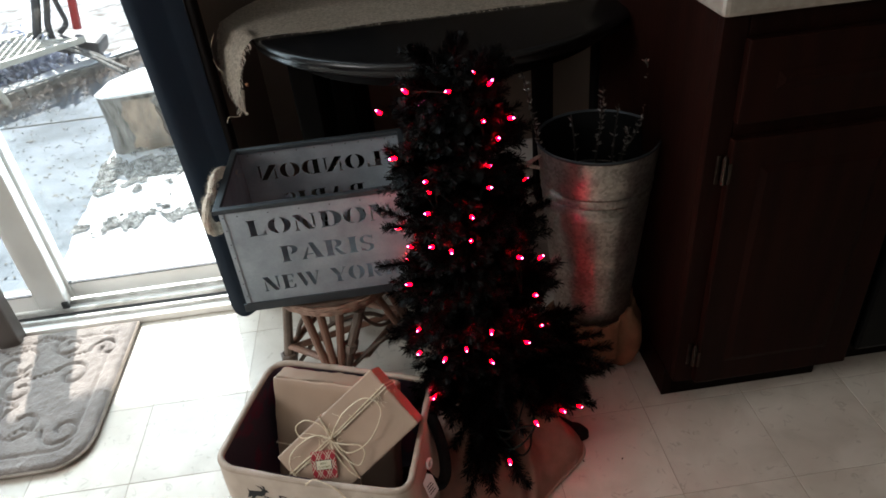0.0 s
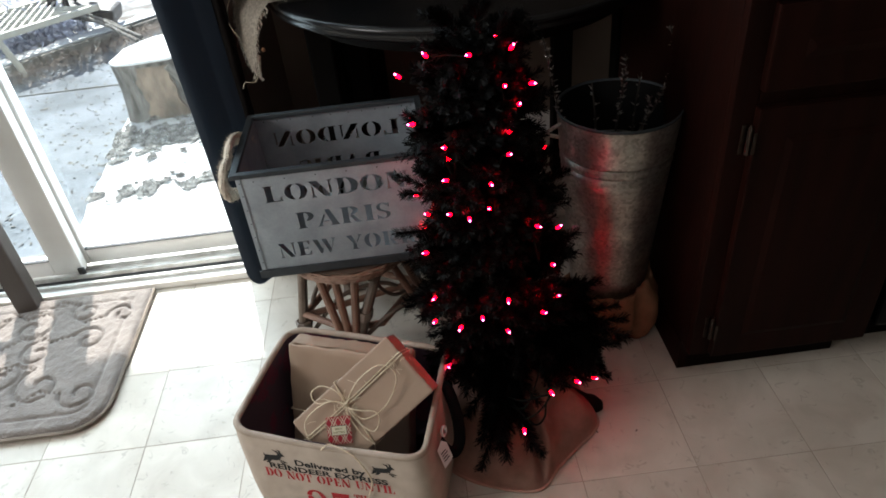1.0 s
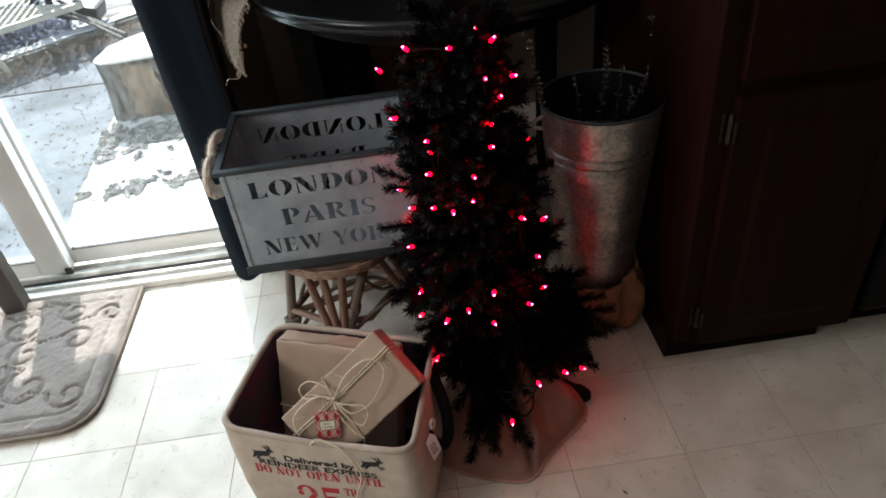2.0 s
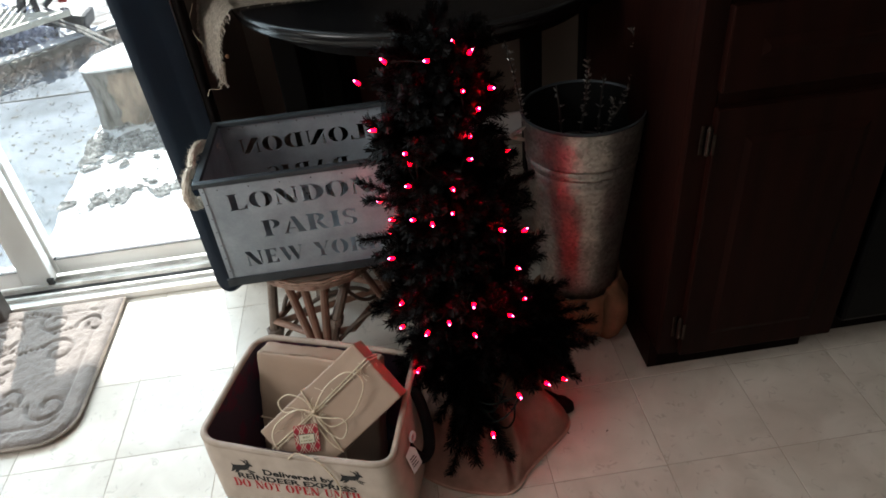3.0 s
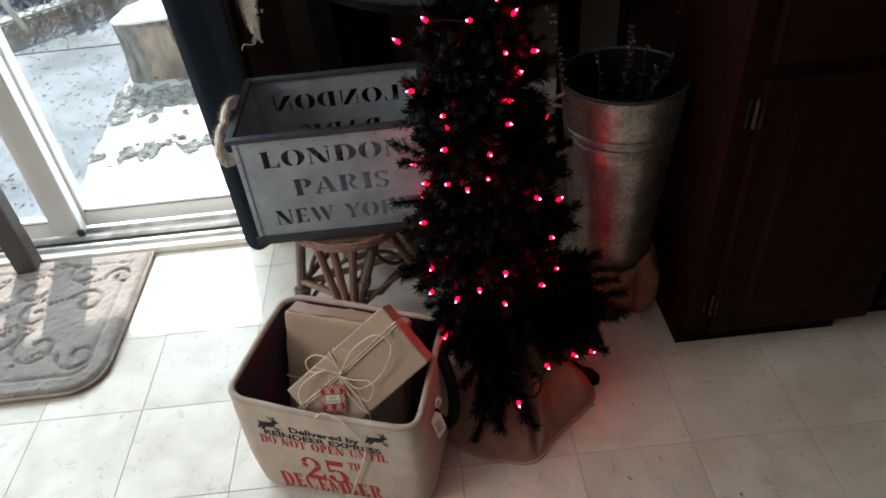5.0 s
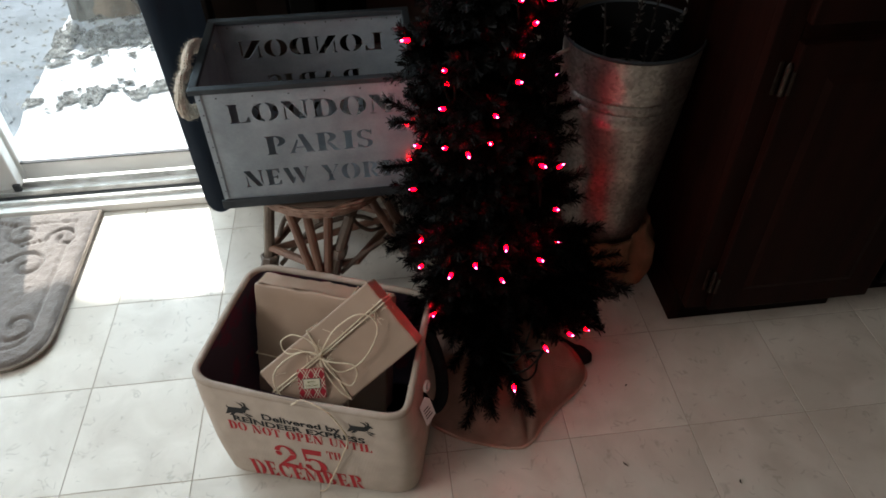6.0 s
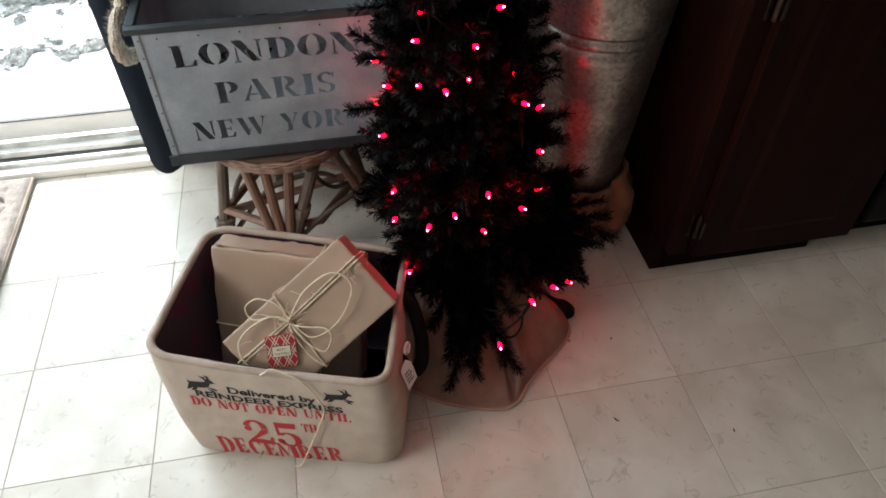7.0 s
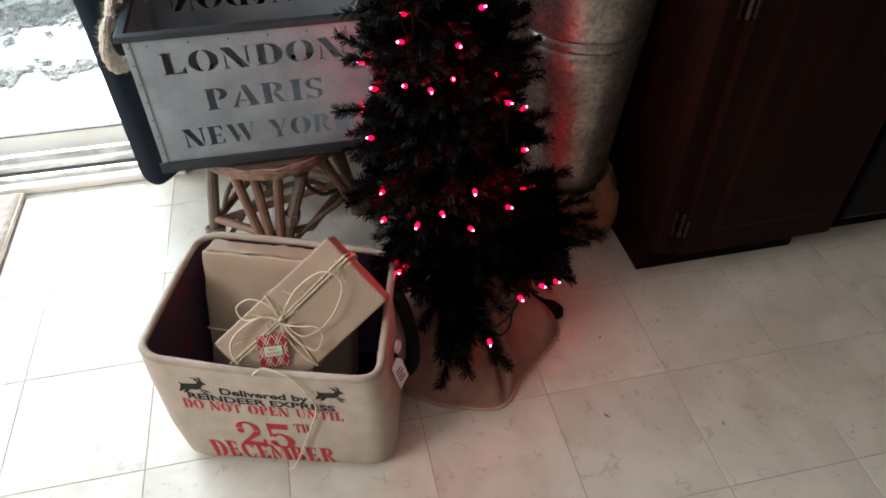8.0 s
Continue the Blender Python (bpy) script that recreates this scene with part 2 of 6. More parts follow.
M = dict(
    tile=vinyl_tile("marbled_vinyl"),
    grout=shader("floor_seam", (0.29, 0.24, 0.19), 0.85, color2=(0.38, 0.33, 0.27), scale=9.0),
    wall=shader("brown_wall_paint", (0.17, 0.130, 0.10), 0.8, color2=(0.15, 0.115, 0.09), scale=3.0, bump=0.1, bump_scale=200.0),
    ceiling=shader("white_ceiling_paint", (0.75, 0.73, 0.70), 0.9, bump=0.2, bump_scale=120.0),
    vinyl=shader("cream_vinyl_frame", (0.80, 0.79, 0.76), 0.45, color2=(0.72, 0.70, 0.66), scale=5.0, bump=0.03),
    track=shader("grimy_aluminium_track", (0.70, 0.69, 0.66), 0.5, 0.1, color2=(0.40, 0.385, 0.36), scale=20.0, bump=0.1),
    gasket=shader("black_rubber_gasket", (0.03, 0.03, 0.03), 0.7),
    glass=glass("window_glass"),
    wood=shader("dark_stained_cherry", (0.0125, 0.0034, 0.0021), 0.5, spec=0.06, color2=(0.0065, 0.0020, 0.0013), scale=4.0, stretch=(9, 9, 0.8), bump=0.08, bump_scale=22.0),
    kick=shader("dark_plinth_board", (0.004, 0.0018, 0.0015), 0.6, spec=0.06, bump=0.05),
    counter=shader("pale_laminate", (0.27, 0.24, 0.20), 0.35, color2=(0.20, 0.17, 0.14), scale=60.0, bump=0.02),
    black_appliance=shader("black_enamel", (0.0025, 0.0025, 0.0026), 0.35, spec=0.08, bump=0.02, bump_scale=200.0),
    hinge=shader("worn_nickel", (0.075, 0.060, 0.048), 0.45, 1.0, color2=(0.045, 0.036, 0.03), scale=60.0),
    table=shader("black_lacquer", (0.004, 0.004, 0.0045), 0.24, spec=0.28, color2=(0.007, 0.0066, 0.0066), scale=6.0, rough_var=0.04),
    table_dull=shader("black_painted_wood", (0.004, 0.0036, 0.0032), 0.6, spec=0.04, bump=0.08, bump_scale=60.0, stretch=(1, 1, 0.2)),
    burlap=woven("burlap", (0.82, 0.72, 0.60), (0.54, 0.45, 0.35), 0.0026, bump=0.9, grain=170.0),
    drape=shader("navy_drape", (0.038, 0.050, 0.066), 0.75, color2=(0.028, 0.037, 0.049), scale=5.0, stretch=(1, 1, 0.15), bump=0.12, bump_scale=140.0, sheen=0.15),
    black_cloth=shader("black_curtain", (0.008, 0.007, 0.007), 0.9, bump=0.1, bump_scale=200.0),
    brown_cloth=shader("dark_brown_cloth", (0.012, 0.009, 0.008), 0.9, spec=0.1, bump=0.1, bump_scale=200.0),
    zinc=galvanised("galvanised_sheet", (0.365, 0.415, 0.455), (0.25, 0.29, 0.32), 0.52, 0.45),
    zinc_inner=galvanised("dull_zinc_rim", (0.055, 0.065, 0.072), (0.035, 0.042, 0.048), 0.55, 0.5),
    # darker copy of the sheet zinc, with the crate's inner shade in its colour
    zinc_shaded=galvanised("shaded_zinc", (0.30, 0.33, 0.35), (0.21, 0.235, 0.255), 0.55, 0.40),
    # near-black colour that puts shade into the bucket's opening
    bucket_shade=shader("bucket_inside_shade", (0.006, 0.006, 0.006), 0.8, 0.0, spec=0.1),
    bucket=galvanised("spangled_bucket", (0.52, 0.49, 0.44), (0.32, 0.30, 0.27), 0.36, 0.85, 170.0, 0.60, 1.22),
    rivet=shader("dark_nail_head", (0.05, 0.05, 0.05), 0.4, 0.8),
    rope=woven("sisal_rope", (0.64, 0.56, 0.46), (0.46, 0.385, 0.30), 0.004, grain=120.0),
    twine=shader("jute_twine", (0.68, 0.57, 0.42), 0.9, color2=(0.55, 0.44, 0.30), scale=90.0, bump=0.5, bump_scale=500.0),
    wicker=shader("rattan_cane", (0.20, 0.105, 0.068), 0.5, color2=(0.13, 0.064, 0.042), scale=25.0, stretch=(1, 1, 0.4), bump=0.25, bump_scale=90.0),
    weave=shader("woven_cane_seat", (0.30, 0.185, 0.13), 0.6, color2=(0.19, 0.11, 0.075), scale=60.0, bump=0.3, bump_scale=120.0),
    wicker_dark=shader("weathered_cane", (0.13, 0.09, 0.065), 0.6, color2=(0.08, 0.055, 0.04), scale=25.0, bump=0.3, bump_scale=90.0),
    canvas=woven("beige_canvas", (0.47, 0.385, 0.315), (0.41, 0.335, 0.27), 0.0016, bump=0.25),
    lining=shader("plaid_lining", (0.045, 0.028, 0.045), 0.85, color2=(0.10, 0.012, 0.035), scale=22.0, lo=0.55, hi=0.62, bump=0.1, bump_scale=250.0),
    binding=woven("rim_binding", (0.40, 0.32, 0.26), (0.33, 0.26, 0.20), 0.0014, bump=0.3),
    ink_black=shader("black_print", (0.012, 0.012, 0.012), 0.8),
    ink_red=shader("red_print", (0.42, 0.016, 0.022), 0.8, color2=(0.35, 0.02, 0.025), scale=40.0),
    kraft=shader("brown_kraft_paper", (0.37, 0.255, 0.18), 0.62, color2=(0.305, 0.21, 0.148), scale=7.0, bump=0.22, bump_scale=16.0, rough_var=0.08),
    tag_red=shader("red_card", (0.40, 0.018, 0.035), 0.5, color2=(0.30, 0.012, 0.025), scale=50.0),
    tag_ink=shader("olive_ink", (0.22, 0.20, 0.09), 0.7),
    tag_white=shader("cream_card", (0.74, 0.68, 0.52), 0.55, bump=0.03),
    strap=woven("black_webbing", (0.006, 0.006, 0.0065), (0.010, 0.010, 0.010), 0.002, bump=0.3),
    white_plastic=shader("white_plastic", (0.75, 0.74, 0.72), 0.4),
    needle=shader("black_pvc_needle", (0.0030, 0.0029, 0.0030), 0.38, color2=(0.002, 0.002, 0.002), scale=40.0, spec=0.055),
    stem=shader("black_wire_stem", (0.003, 0.003, 0.003), 0.7, spec=0.1),
    cord=shader("dark_green_cord", (0.003, 0.005, 0.004), 0.6, spec=0.05),
    bulb=glowing("red_lamp_shell", (1.0, 0.0001, 0.0036), 30.0),
    filament=glowing("pink_white_filament", (1.0, 0.05, 0.20), 48.0),
    skirt=woven("brown_sacking", (0.52, 0.30, 0.235), (0.40, 0.23, 0.18), 0.0022, bump=0.35),
    sack=woven("tan_sacking", (0.25, 0.125, 0.072), (0.18, 0.09, 0.052), 0.0022, bump=0.3),
    bud=shader("silvery_glitter", (0.42, 0.39, 0.36), 0.3, 0.8, color2=(0.06, 0.055, 0.05), scale=200.0),
    twig=shader("dark_twig", (0.008, 0.006, 0.005), 0.5, spec=0.3, color2=(0.045, 0.038, 0.032), scale=120.0, bump=0.4, bump_scale=200.0),
    rug=shader("taupe_pile", (0.215, 0.185, 0.165), 0.95, color2=(0.165, 0.14, 0.125), scale=16.0, bump=0.9, bump_scale=260.0, sheen=0.3),
    rug_edge=woven("rug_binding", (0.27, 0.22, 0.18), (0.20, 0.165, 0.13), 0.003),
    post=shader("taupe_painted_post", (0.075, 0.061, 0.054), 0.5, color2=(0.058, 0.047, 0.041), scale=6.0, bump=0.05, stretch=(2, 2, 0.3)),
    snow=shader("thin_snow", (0.82, 0.84, 0.86), 0.8, color2=(0.55, 0.56, 0.57), scale=3.5, lo=0.42, hi=0.7, bump=0.5, bump_scale=40.0),
    patio=shader("concrete_dusted_with_snow", (0.225, 0.255, 0.29), 0.9, color2=(0.125, 0.145, 0.165), scale=4.6, detail=12.0, lo=0.40, hi=0.64, bump=0.5, bump_scale=50.0),
    slush=shader("grey_slush", (0.50, 0.50, 0.49), 0.8, color2=(0.20, 0.20, 0.195), scale=34.0, detail=10.0, lo=0.35, hi=0.62, bump=0.8, bump_scale=90.0),
    kerb=shader("grey_kerb_stone", (0.30, 0.285, 0.26), 0.9, color2=(0.19, 0.18, 0.165), scale=14.0, bump=0.6, bump_scale=70.0),
    bed=shader("patchy_snow_on_soil", (0.55, 0.57, 0.60), 0.9, color2=(0.17, 0.15, 0.13), scale=7.0, detail=10.0, lo=0.42, hi=0.66, bump=0.6, bump_scale=40.0),
    bark=shader("weathered_stump_bark", (0.30, 0.29, 0.27), 0.9, color2=(0.10, 0.095, 0.088), scale=14.0, stretch=(3, 3, 0.6), bump=0.8, bump_scale=40.0),
    cut_wood=shader("split_pale_wood", (0.36, 0.285, 0.22), 0.85, color2=(0.17, 0.14, 0.115), scale=12.0, stretch=(1.6, 1.6, 0.9), bump=0.3, bump_scale=40.0),
    dead=shader("dry_grass", (0.36, 0.30, 0.26), 0.9, color2=(0.18, 0.15, 0.13), scale=30.0, random_tint=0.1),
    shrub=shader("blue_grey_tarp", (0.60, 0.64, 0.76), 0.9, color2=(0.36, 0.40, 0.54), scale=20.0),
    bench=shader("white_painted_wire", (0.72, 0.69, 0.60), 0.5, bump=0.05),
    dark_steel=shader("dark_painted_steel", (0.05, 0.05, 0.055), 0.5, bump=0.05),
    red_paint=shader("red_enamel", (0.5, 0.03, 0.03), 0.4),
    speck=shader("dark_crumb", (0.05, 0.035, 0.025), 0.9),
)
for key in ("strap", "skirt", "sack", "drape", "rug"):
    M[key].node_tree.nodes["Principled BSDF"].inputs["Specular IOR Level"].default_value = 0.08
from mathutils.bvhtree import BVHTree
from mathutils.kdtree import KDTree

# ---- building helpers ----
rnd = random.Random(7)


def thing(name, x=0.0, y=0.0, z=0.0, rz=0.0, label="", category="", group="", kind=""):
    ob = new(name)
    ob.empty_display_size = 0.05
    ob.matrix_basis = pose(x, y, z, 0, 0, rz)
    return tagged(ob, label, category, group, kind)


def part(name, bm, material, parent=None, label="", smooth=False):
    """Links a bmesh as one mesh object under a thing or a part, and frees the bmesh."""
    me = bpy.data.meshes.new(name)
    bmesh.ops.recalc_face_normals(bm, faces=bm.faces)
    bm.to_mesh(me)
    bm.free()
    me.materials.append(material)
    if smooth:
        me.shade_smooth()
    ob = new(name, me)
    ob.parent = parent
    return tagged(ob, label)


def raw(name, verts, faces, material, parent=None, label="", smooth=False):
    me = bpy.data.meshes.new(name)
    me.from_pydata(verts, [], faces)
    me.materials.append(material)
    if smooth:
        me.shade_smooth()
    ob = new(name, me)
    ob.parent = parent
    return tagged(ob, label)


def block(x0, y0, z0, x1, y1, z1, bevel=0.0, bm=None, segments=2):
    bm = bm or bmesh.new()
    r = bmesh.ops.create_cube(bm, size=1.0, matrix=Matrix.Translation(((x0 + x1) / 2, (y0 + y1) / 2, (z0 + z1) / 2)) @ Matrix.Diagonal((x1 - x0, y1 - y0, z1 - z0, 1)))
    if bevel:
        edges = {e for v in r["verts"] for e in v.link_edges}
        bmesh.ops.bevel(bm, geom=list(edges), offset=bevel, segments=segments, affect="EDGES", profile=0.6)
    return bm


def sweep(points, radius, seg=8, bm=None, closed=False):
    """A round tube along points; radius is a number or one for each point."""
    bm = bm or bmesh.new()
    pts = [Vector(p) for p in points]
    n = len(pts)
    radii = radius if isinstance(radius, (list, tuple)) else [radius] * n
    up, rings = None, []
    for i, p in enumerate(pts):
        a = pts[(i - 1) % n] if closed or i else p
        b = pts[(i + 1) % n] if closed or i < n - 1 else p
        d = (b - a).normalized()
        if up is None:
            up = d.orthogonal().normalized()
        up = (up - d * up.dot(d)).normalized()
        side = d.cross(up)
        rings.append([bm.verts.new(p + radii[i] * (math.cos(k * math.tau / seg) * up + math.sin(k * math.tau / seg) * side)) for k in range(seg)])
    for i in range(n if closed else n - 1):
        a, b = rings[i], rings[(i + 1) % n]
        for k in range(seg):
            bm.faces.new((a[k], a[(k + 1) % seg], b[(k + 1) % seg], b[k]))
    if not closed:
        bm.faces.new(rings[0][::-1])
        bm.faces.new(rings[-1])
    return bm


def lathe(profile, seg=40, bm=None):
    """Turns (radius, height) pairs round z."""
    bm = bm or bmesh.new()
    rings = [[bm.verts.new((r * math.cos(k * math.tau / seg), r * math.sin(k * math.tau / seg), z)) for k in range(seg)] for r, z in profile]
    for a, b in zip(rings, rings[1:]):
        for k in range(seg):
            bm.faces.new((a[k], a[(k + 1) % seg], b[(k + 1) % seg], b[k]))
    return bm


def bend(points, steps=8):
    """A smooth line through a few points (Catmull-Rom)."""
    p = [Vector(q) for q in points]
    p = [2 * p[0] - p[1]] + p + [2 * p[-1] - p[-2]]
    out = []
    for i in range(1, len(p) - 2):
        for s in range(steps):
            t = s / steps
            a, b, c, d = p[i - 1:i + 3]
            out.append(0.5 * (2 * b + (c - a) * t + (2 * a - 5 * b + 4 * c - d) * t * t + (3 * b - a - 3 * c + d) * t ** 3))
    return out + [p[-2]]


def plate(outline, z0, z1, bevel=0.0):
    """A flat board with the given outline in x and y."""
    bm = bmesh.new()
    f = bm.faces.new([bm.verts.new((x, y, z0)) for x, y in outline])
    r = bmesh.ops.extrude_face_region(bm, geom=[f])
    bmesh.ops.translate(bm, verts=[v for v in r["geom"] if isinstance(v, bmesh.types.BMVert)], vec=(0, 0, z1 - z0))
    if bevel:
        bmesh.ops.bevel(bm, geom=list(bm.edges), offset=bevel, segments=2, affect="EDGES")
    return bm


def rounded(x0, y0, x1, y1, r, n=6):
    out = []
    for cx, cy, a in ((x1 - r, y1 - r, 0), (x0 + r, y1 - r, 90), (x0 + r, y0 + r, 180), (x1 - r, y0 + r, 270)):
        for k in range(n + 1):
            t = radians(a + 90 * k / n)
            out.append((cx + r * math.cos(t), cy + r * math.sin(t)))
    return out


# ---- the room ----
WALL_Y, ALCOVE_Y, JAMB_X = 1.77, 2.36, -0.52
EAST, WEST, SOUTH, TOP = 2.6, -3.0, -2.5, 2.4


def wall(name, *blocks, label="plain brown painted wall"):
    bm = bmesh.new()
    for b in blocks:
        block(*b, bm=bm)
    return tagged(part(name, bm, M["wall"]), label, "wall", kind="structure")


wall("wall_north", (WEST, WALL_Y - 0.06, 2.06, JAMB_X, WALL_Y + 0.1, TOP), (WEST, WALL_Y - 0.06, -0.1, -2.62, WALL_Y + 0.1, 2.06))
wall("wall_return", (JAMB_X, WALL_Y - 0.06, -0.1, JAMB_X + 0.022, ALCOVE_Y, TOP))
wall("wall_alcove", (JAMB_X, ALCOVE_Y, -0.1, EAST + 0.1, ALCOVE_Y + 0.1, TOP))
wall("wall_east", (EAST, SOUTH, -0.1, EAST + 0.1, ALCOVE_Y, TOP))
wall("wall_west", (WEST - 0.1, SOUTH, -0.1, WEST, -0.75, TOP), (WEST - 0.1, 0.55, -0.1, WEST, WALL_Y + 0.1, TOP),
     (WEST - 0.1, -0.75, -0.1, WEST, 0.55, 1.22), (WEST - 0.1, -0.75, 2.28, WEST, 0.55, TOP))
wall("wall_south", (WEST - 0.1, SOUTH - 0.1, -0.1, EAST + 0.1, SOUTH, TOP))
tagged(part("ceiling", block(WEST - 0.1, SOUTH - 0.1, TOP, EAST + 0.1, ALCOVE_Y + 0.1, TOP + 0.1), M["ceiling"]), "plain white painted ceiling", "ceiling", kind="structure")
tagged(part("baseboard", block(JAMB_X + 0.1, ALCOVE_Y - 0.014, 0.0, EAST, ALCOVE_Y, 0.085, 0.004), M["vinyl"]), "cream painted baseboard along the alcove wall", "baseboard", kind="structure")

# a window in the west wall, whose light falls across the fronts of things
win = thing("window_1", WEST - 0.05, -0.10, 1.75, 90, label="bare window with a cream vinyl frame", category="window", kind="structure")
bm = bmesh.new()
for b in ((-0.65, -0.03, -0.53, 0.65, 0.03, -0.48), (-0.65, -0.03, 0.48, 0.65, 0.03, 0.53), (-0.65, -0.03, -0.48, -0.6, 0.03, 0.48), (0.6, -0.03, -0.48, 0.65, 0.03, 0.48)):
    block(*b, bm=bm)
part("window_frame", bm, M["vinyl"], win)
pane = part("pane", block(-0.6, -0.004, -0.48, 0.6, 0.004, 0.48), M["glass"], win)
pane.visible_shadow = False

# ---- sliding glass door ----
door = thing("door_1", -1.092, WALL_Y - 0.03, 0.0, label="sliding glass patio door with cream vinyl frame, closed", category="door", kind="structure")
bm = block(-1.52, -0.045, 0.0, 0.58, 0.10, 0.022, 0.003)
part("sill", bm, M["vinyl"], door)
bm = block(-1.52, -0.020, 0.0225, 0.58, -0.012, 0.034)
block(-1.52, 0.018, 0.0225, 0.58, 0.026, 0.038, bm=bm)
block(-1.52, 0.060, 0.0225, 0.58, 0.068, 0.034, bm=bm)
part("track_rail", bm, M["track"], door, "grimy metal track rails")
part("track_bed", block(-1.52, 0.006, 0.0225, 0.58, 0.0175, 0.0245), M["gasket"], door, "dark dirty groove of the track")
part("side_jamb", block(0.535, -0.04, 0.0225, 0.58, 0.10, 2.06), M["vinyl"], door)
part("head", block(-1.52, -0.045, 2.03, 0.535, 0.10, 2.06), M["vinyl"], door)


def panel(name, x0, x1, y, rail):
    st = 0.082
    p = part(name, block(x0, y - 0.017, 0.04, x0 + 0.05 if x0 < -1 else x0 + st, y + 0.017, 2.03, 0.004), M["vinyl"], door)
    part("stile", block(x1 - st, y - 0.017, 0.04, x1, y + 0.017, 2.03, 0.004), M["vinyl"], p)
    a = x0 + (0.05 if x0 < -1 else st)
    part("bottom_rail", block(a, y - 0.016, 0.04, x1 - st, y + 0.016, 0.04 + rail, 0.004), M["vinyl"], p)
    part("top_rail", block(a, y - 0.016, 1.97, x1 - st, y + 0.016, 2.03, 0.004), M["vinyl"], p)
    part("gasket", block(a, y - 0.0175, 0.04 + rail, x1 - st, y - 0.006, 0.043 + rail), M["gasket"], p)
    g = part("pane", block(a, y - 0.004, 0.045 + rail, x1 - st, y + 0.004, 1.97), M["glass"], p)
    g.visible_shadow = False
    return p


panel("sliding_panel", -1.50, 0.0, 0.045, 0.05)
panel("fixed_panel", -0.075, 0.53, 0.085, 0.05)
part("foot_plate", block(-0.012, 0.020, 0.0385, 0.006, 0.028, 0.058, 0.001), M["gasket"], door, "small dark corner latch")

# ---- outdoors ----
tagged(part("ground", block(-60, 1.95, -0.4, 60, 120, -0.10), M["patio"]), "grey concrete patio thinly dusted with snow", "patio", kind="structure")
tagged(part("foundation", block(-4, 1.9, -0.4, 4, 1.95, 0.0), M["kerb"]), "concrete foundation step under the door", "foundation", kind="structure")
# unseen roof edge, added so the sun patch indoors ends short of the bin
tagged(part("eave", block(-5, WALL_Y + 0.1, 2.28, 5, 3.48, 2.42), M["vinyl"]), "unseen roof edge added to cut off the sun on the floor", "eave", kind="structure")
# unseen lip on it; slope and noise shape the sun patch's front edge
lip = []
for k in range(241):
    x = -3.0 + 5.0 * k / 240
    lip.append((x, 3.70 + 0.15 * max(-0.6, min(0.8, x + 0.85)) + 0.08 * noise.noise((x * 4.2, 0.3, 0)) + 0.05 * noise.noise((x * 10, 2.3, 0))))
tagged(part("eave_snow", plate([(2.0, 3.485), (-3.0, 3.485)] + lip, 2.33, 2.43), M["snow"]), "unseen lumpy lip added to give the sun patch a ragged edge", "snow", kind="structure")
bm = bmesh.new()
sweep([(-3.4, 3.585, -0.1), (-2.5, 3.60, -0.1), (-1.9, 3.602, -0.1), (-1.2, 3.61, -0.1), (-0.2, 3.62, -0.1)], 0.006, 6, bm)
tagged(part("patio_joint", bm, M["kerb"]), "dark joint line across the patio slab", "joint", kind="structure")


def snow_height(x, y):
    """Height of the crusted snow on the door slab."""
    h = 0.018 + 0.010 * noise.noise((x * 5, y * 5, 2)) + 0.005 * noise.noise((x * 17, y * 17, 4)) + 0.003 * noise.noise((x * 50, y * 50, 7))
    return -0.1 + max(0.004, h + 0.018 * max(0.0, min(1.0, (y - 2.6) / 0.3)))


def slab_left(y):
    return -1.322 - 0.062 * (y - 2.26) + 0.010 * noise.noise((y * 9, 1.0, 0)) + 0.006 * noise.noise((y * 31, 4.0, 0))


def sheet(name, y0, y1, nx, ny, lift, keep, material, label, category, rough):
    """A crusted sheet from the slab's edge to beside the wall, with faces only where keep(x, y) holds."""
    verts, faces, index = [], [], {}
    r = random.Random(len(name))
    for i in range(nx + 1):
        for j in range(ny + 1):
            y = y0 + (y1 - y0) * j / ny
            a = slab_left(y)
            x = a + (-0.35 - a) * i / nx
            z = snow_height(x, y) + lift + rough * r.random()
            if lift == 0.0 and i == 0:
                z = -0.1005
            index[i, j] = len(verts)
            verts.append((x, y, z))
    for i in range(nx):
        for j in range(ny):
            a = verts[index[i, j]]
            if keep(a[0], a[1]):
                faces.append((index[i, j], index[i + 1, j], index[i + 1, j + 1], index[i, j + 1]))
    return tagged(raw(name, verts, faces, material, smooth=rough < 0.004), label, category, kind="stuff")


def slush_here(x, y):
    n = noise.noise((x * 14, y * 14, 3)) + 0.6 * noise.noise((x * 40, y * 40, 9))
    upper = 1.0 - abs((y - 2.84 - 0.10 * (x + 1.2)) / 0.16)
    lower = 0.75 - abs((y - 2.44 - 0.12 * (x + 1.2)) / 0.075)
    return (upper * 1.0 + n * 1.5 > 0.35) or (lower + n * 1.7 > 0.42)


sheet("snow_sheet", 1.97, 3.10, 110, 130, 0.0, lambda x, y: True, M["snow"], "bright crusted snow on the slab outside the door", "snow", 0.001)
sheet("slush", 2.28, 3.08, 230, 200, 0.003, slush_here, M["slush"], "grey crumbled slush and frozen dirt by the stump", "slush", 0.009)

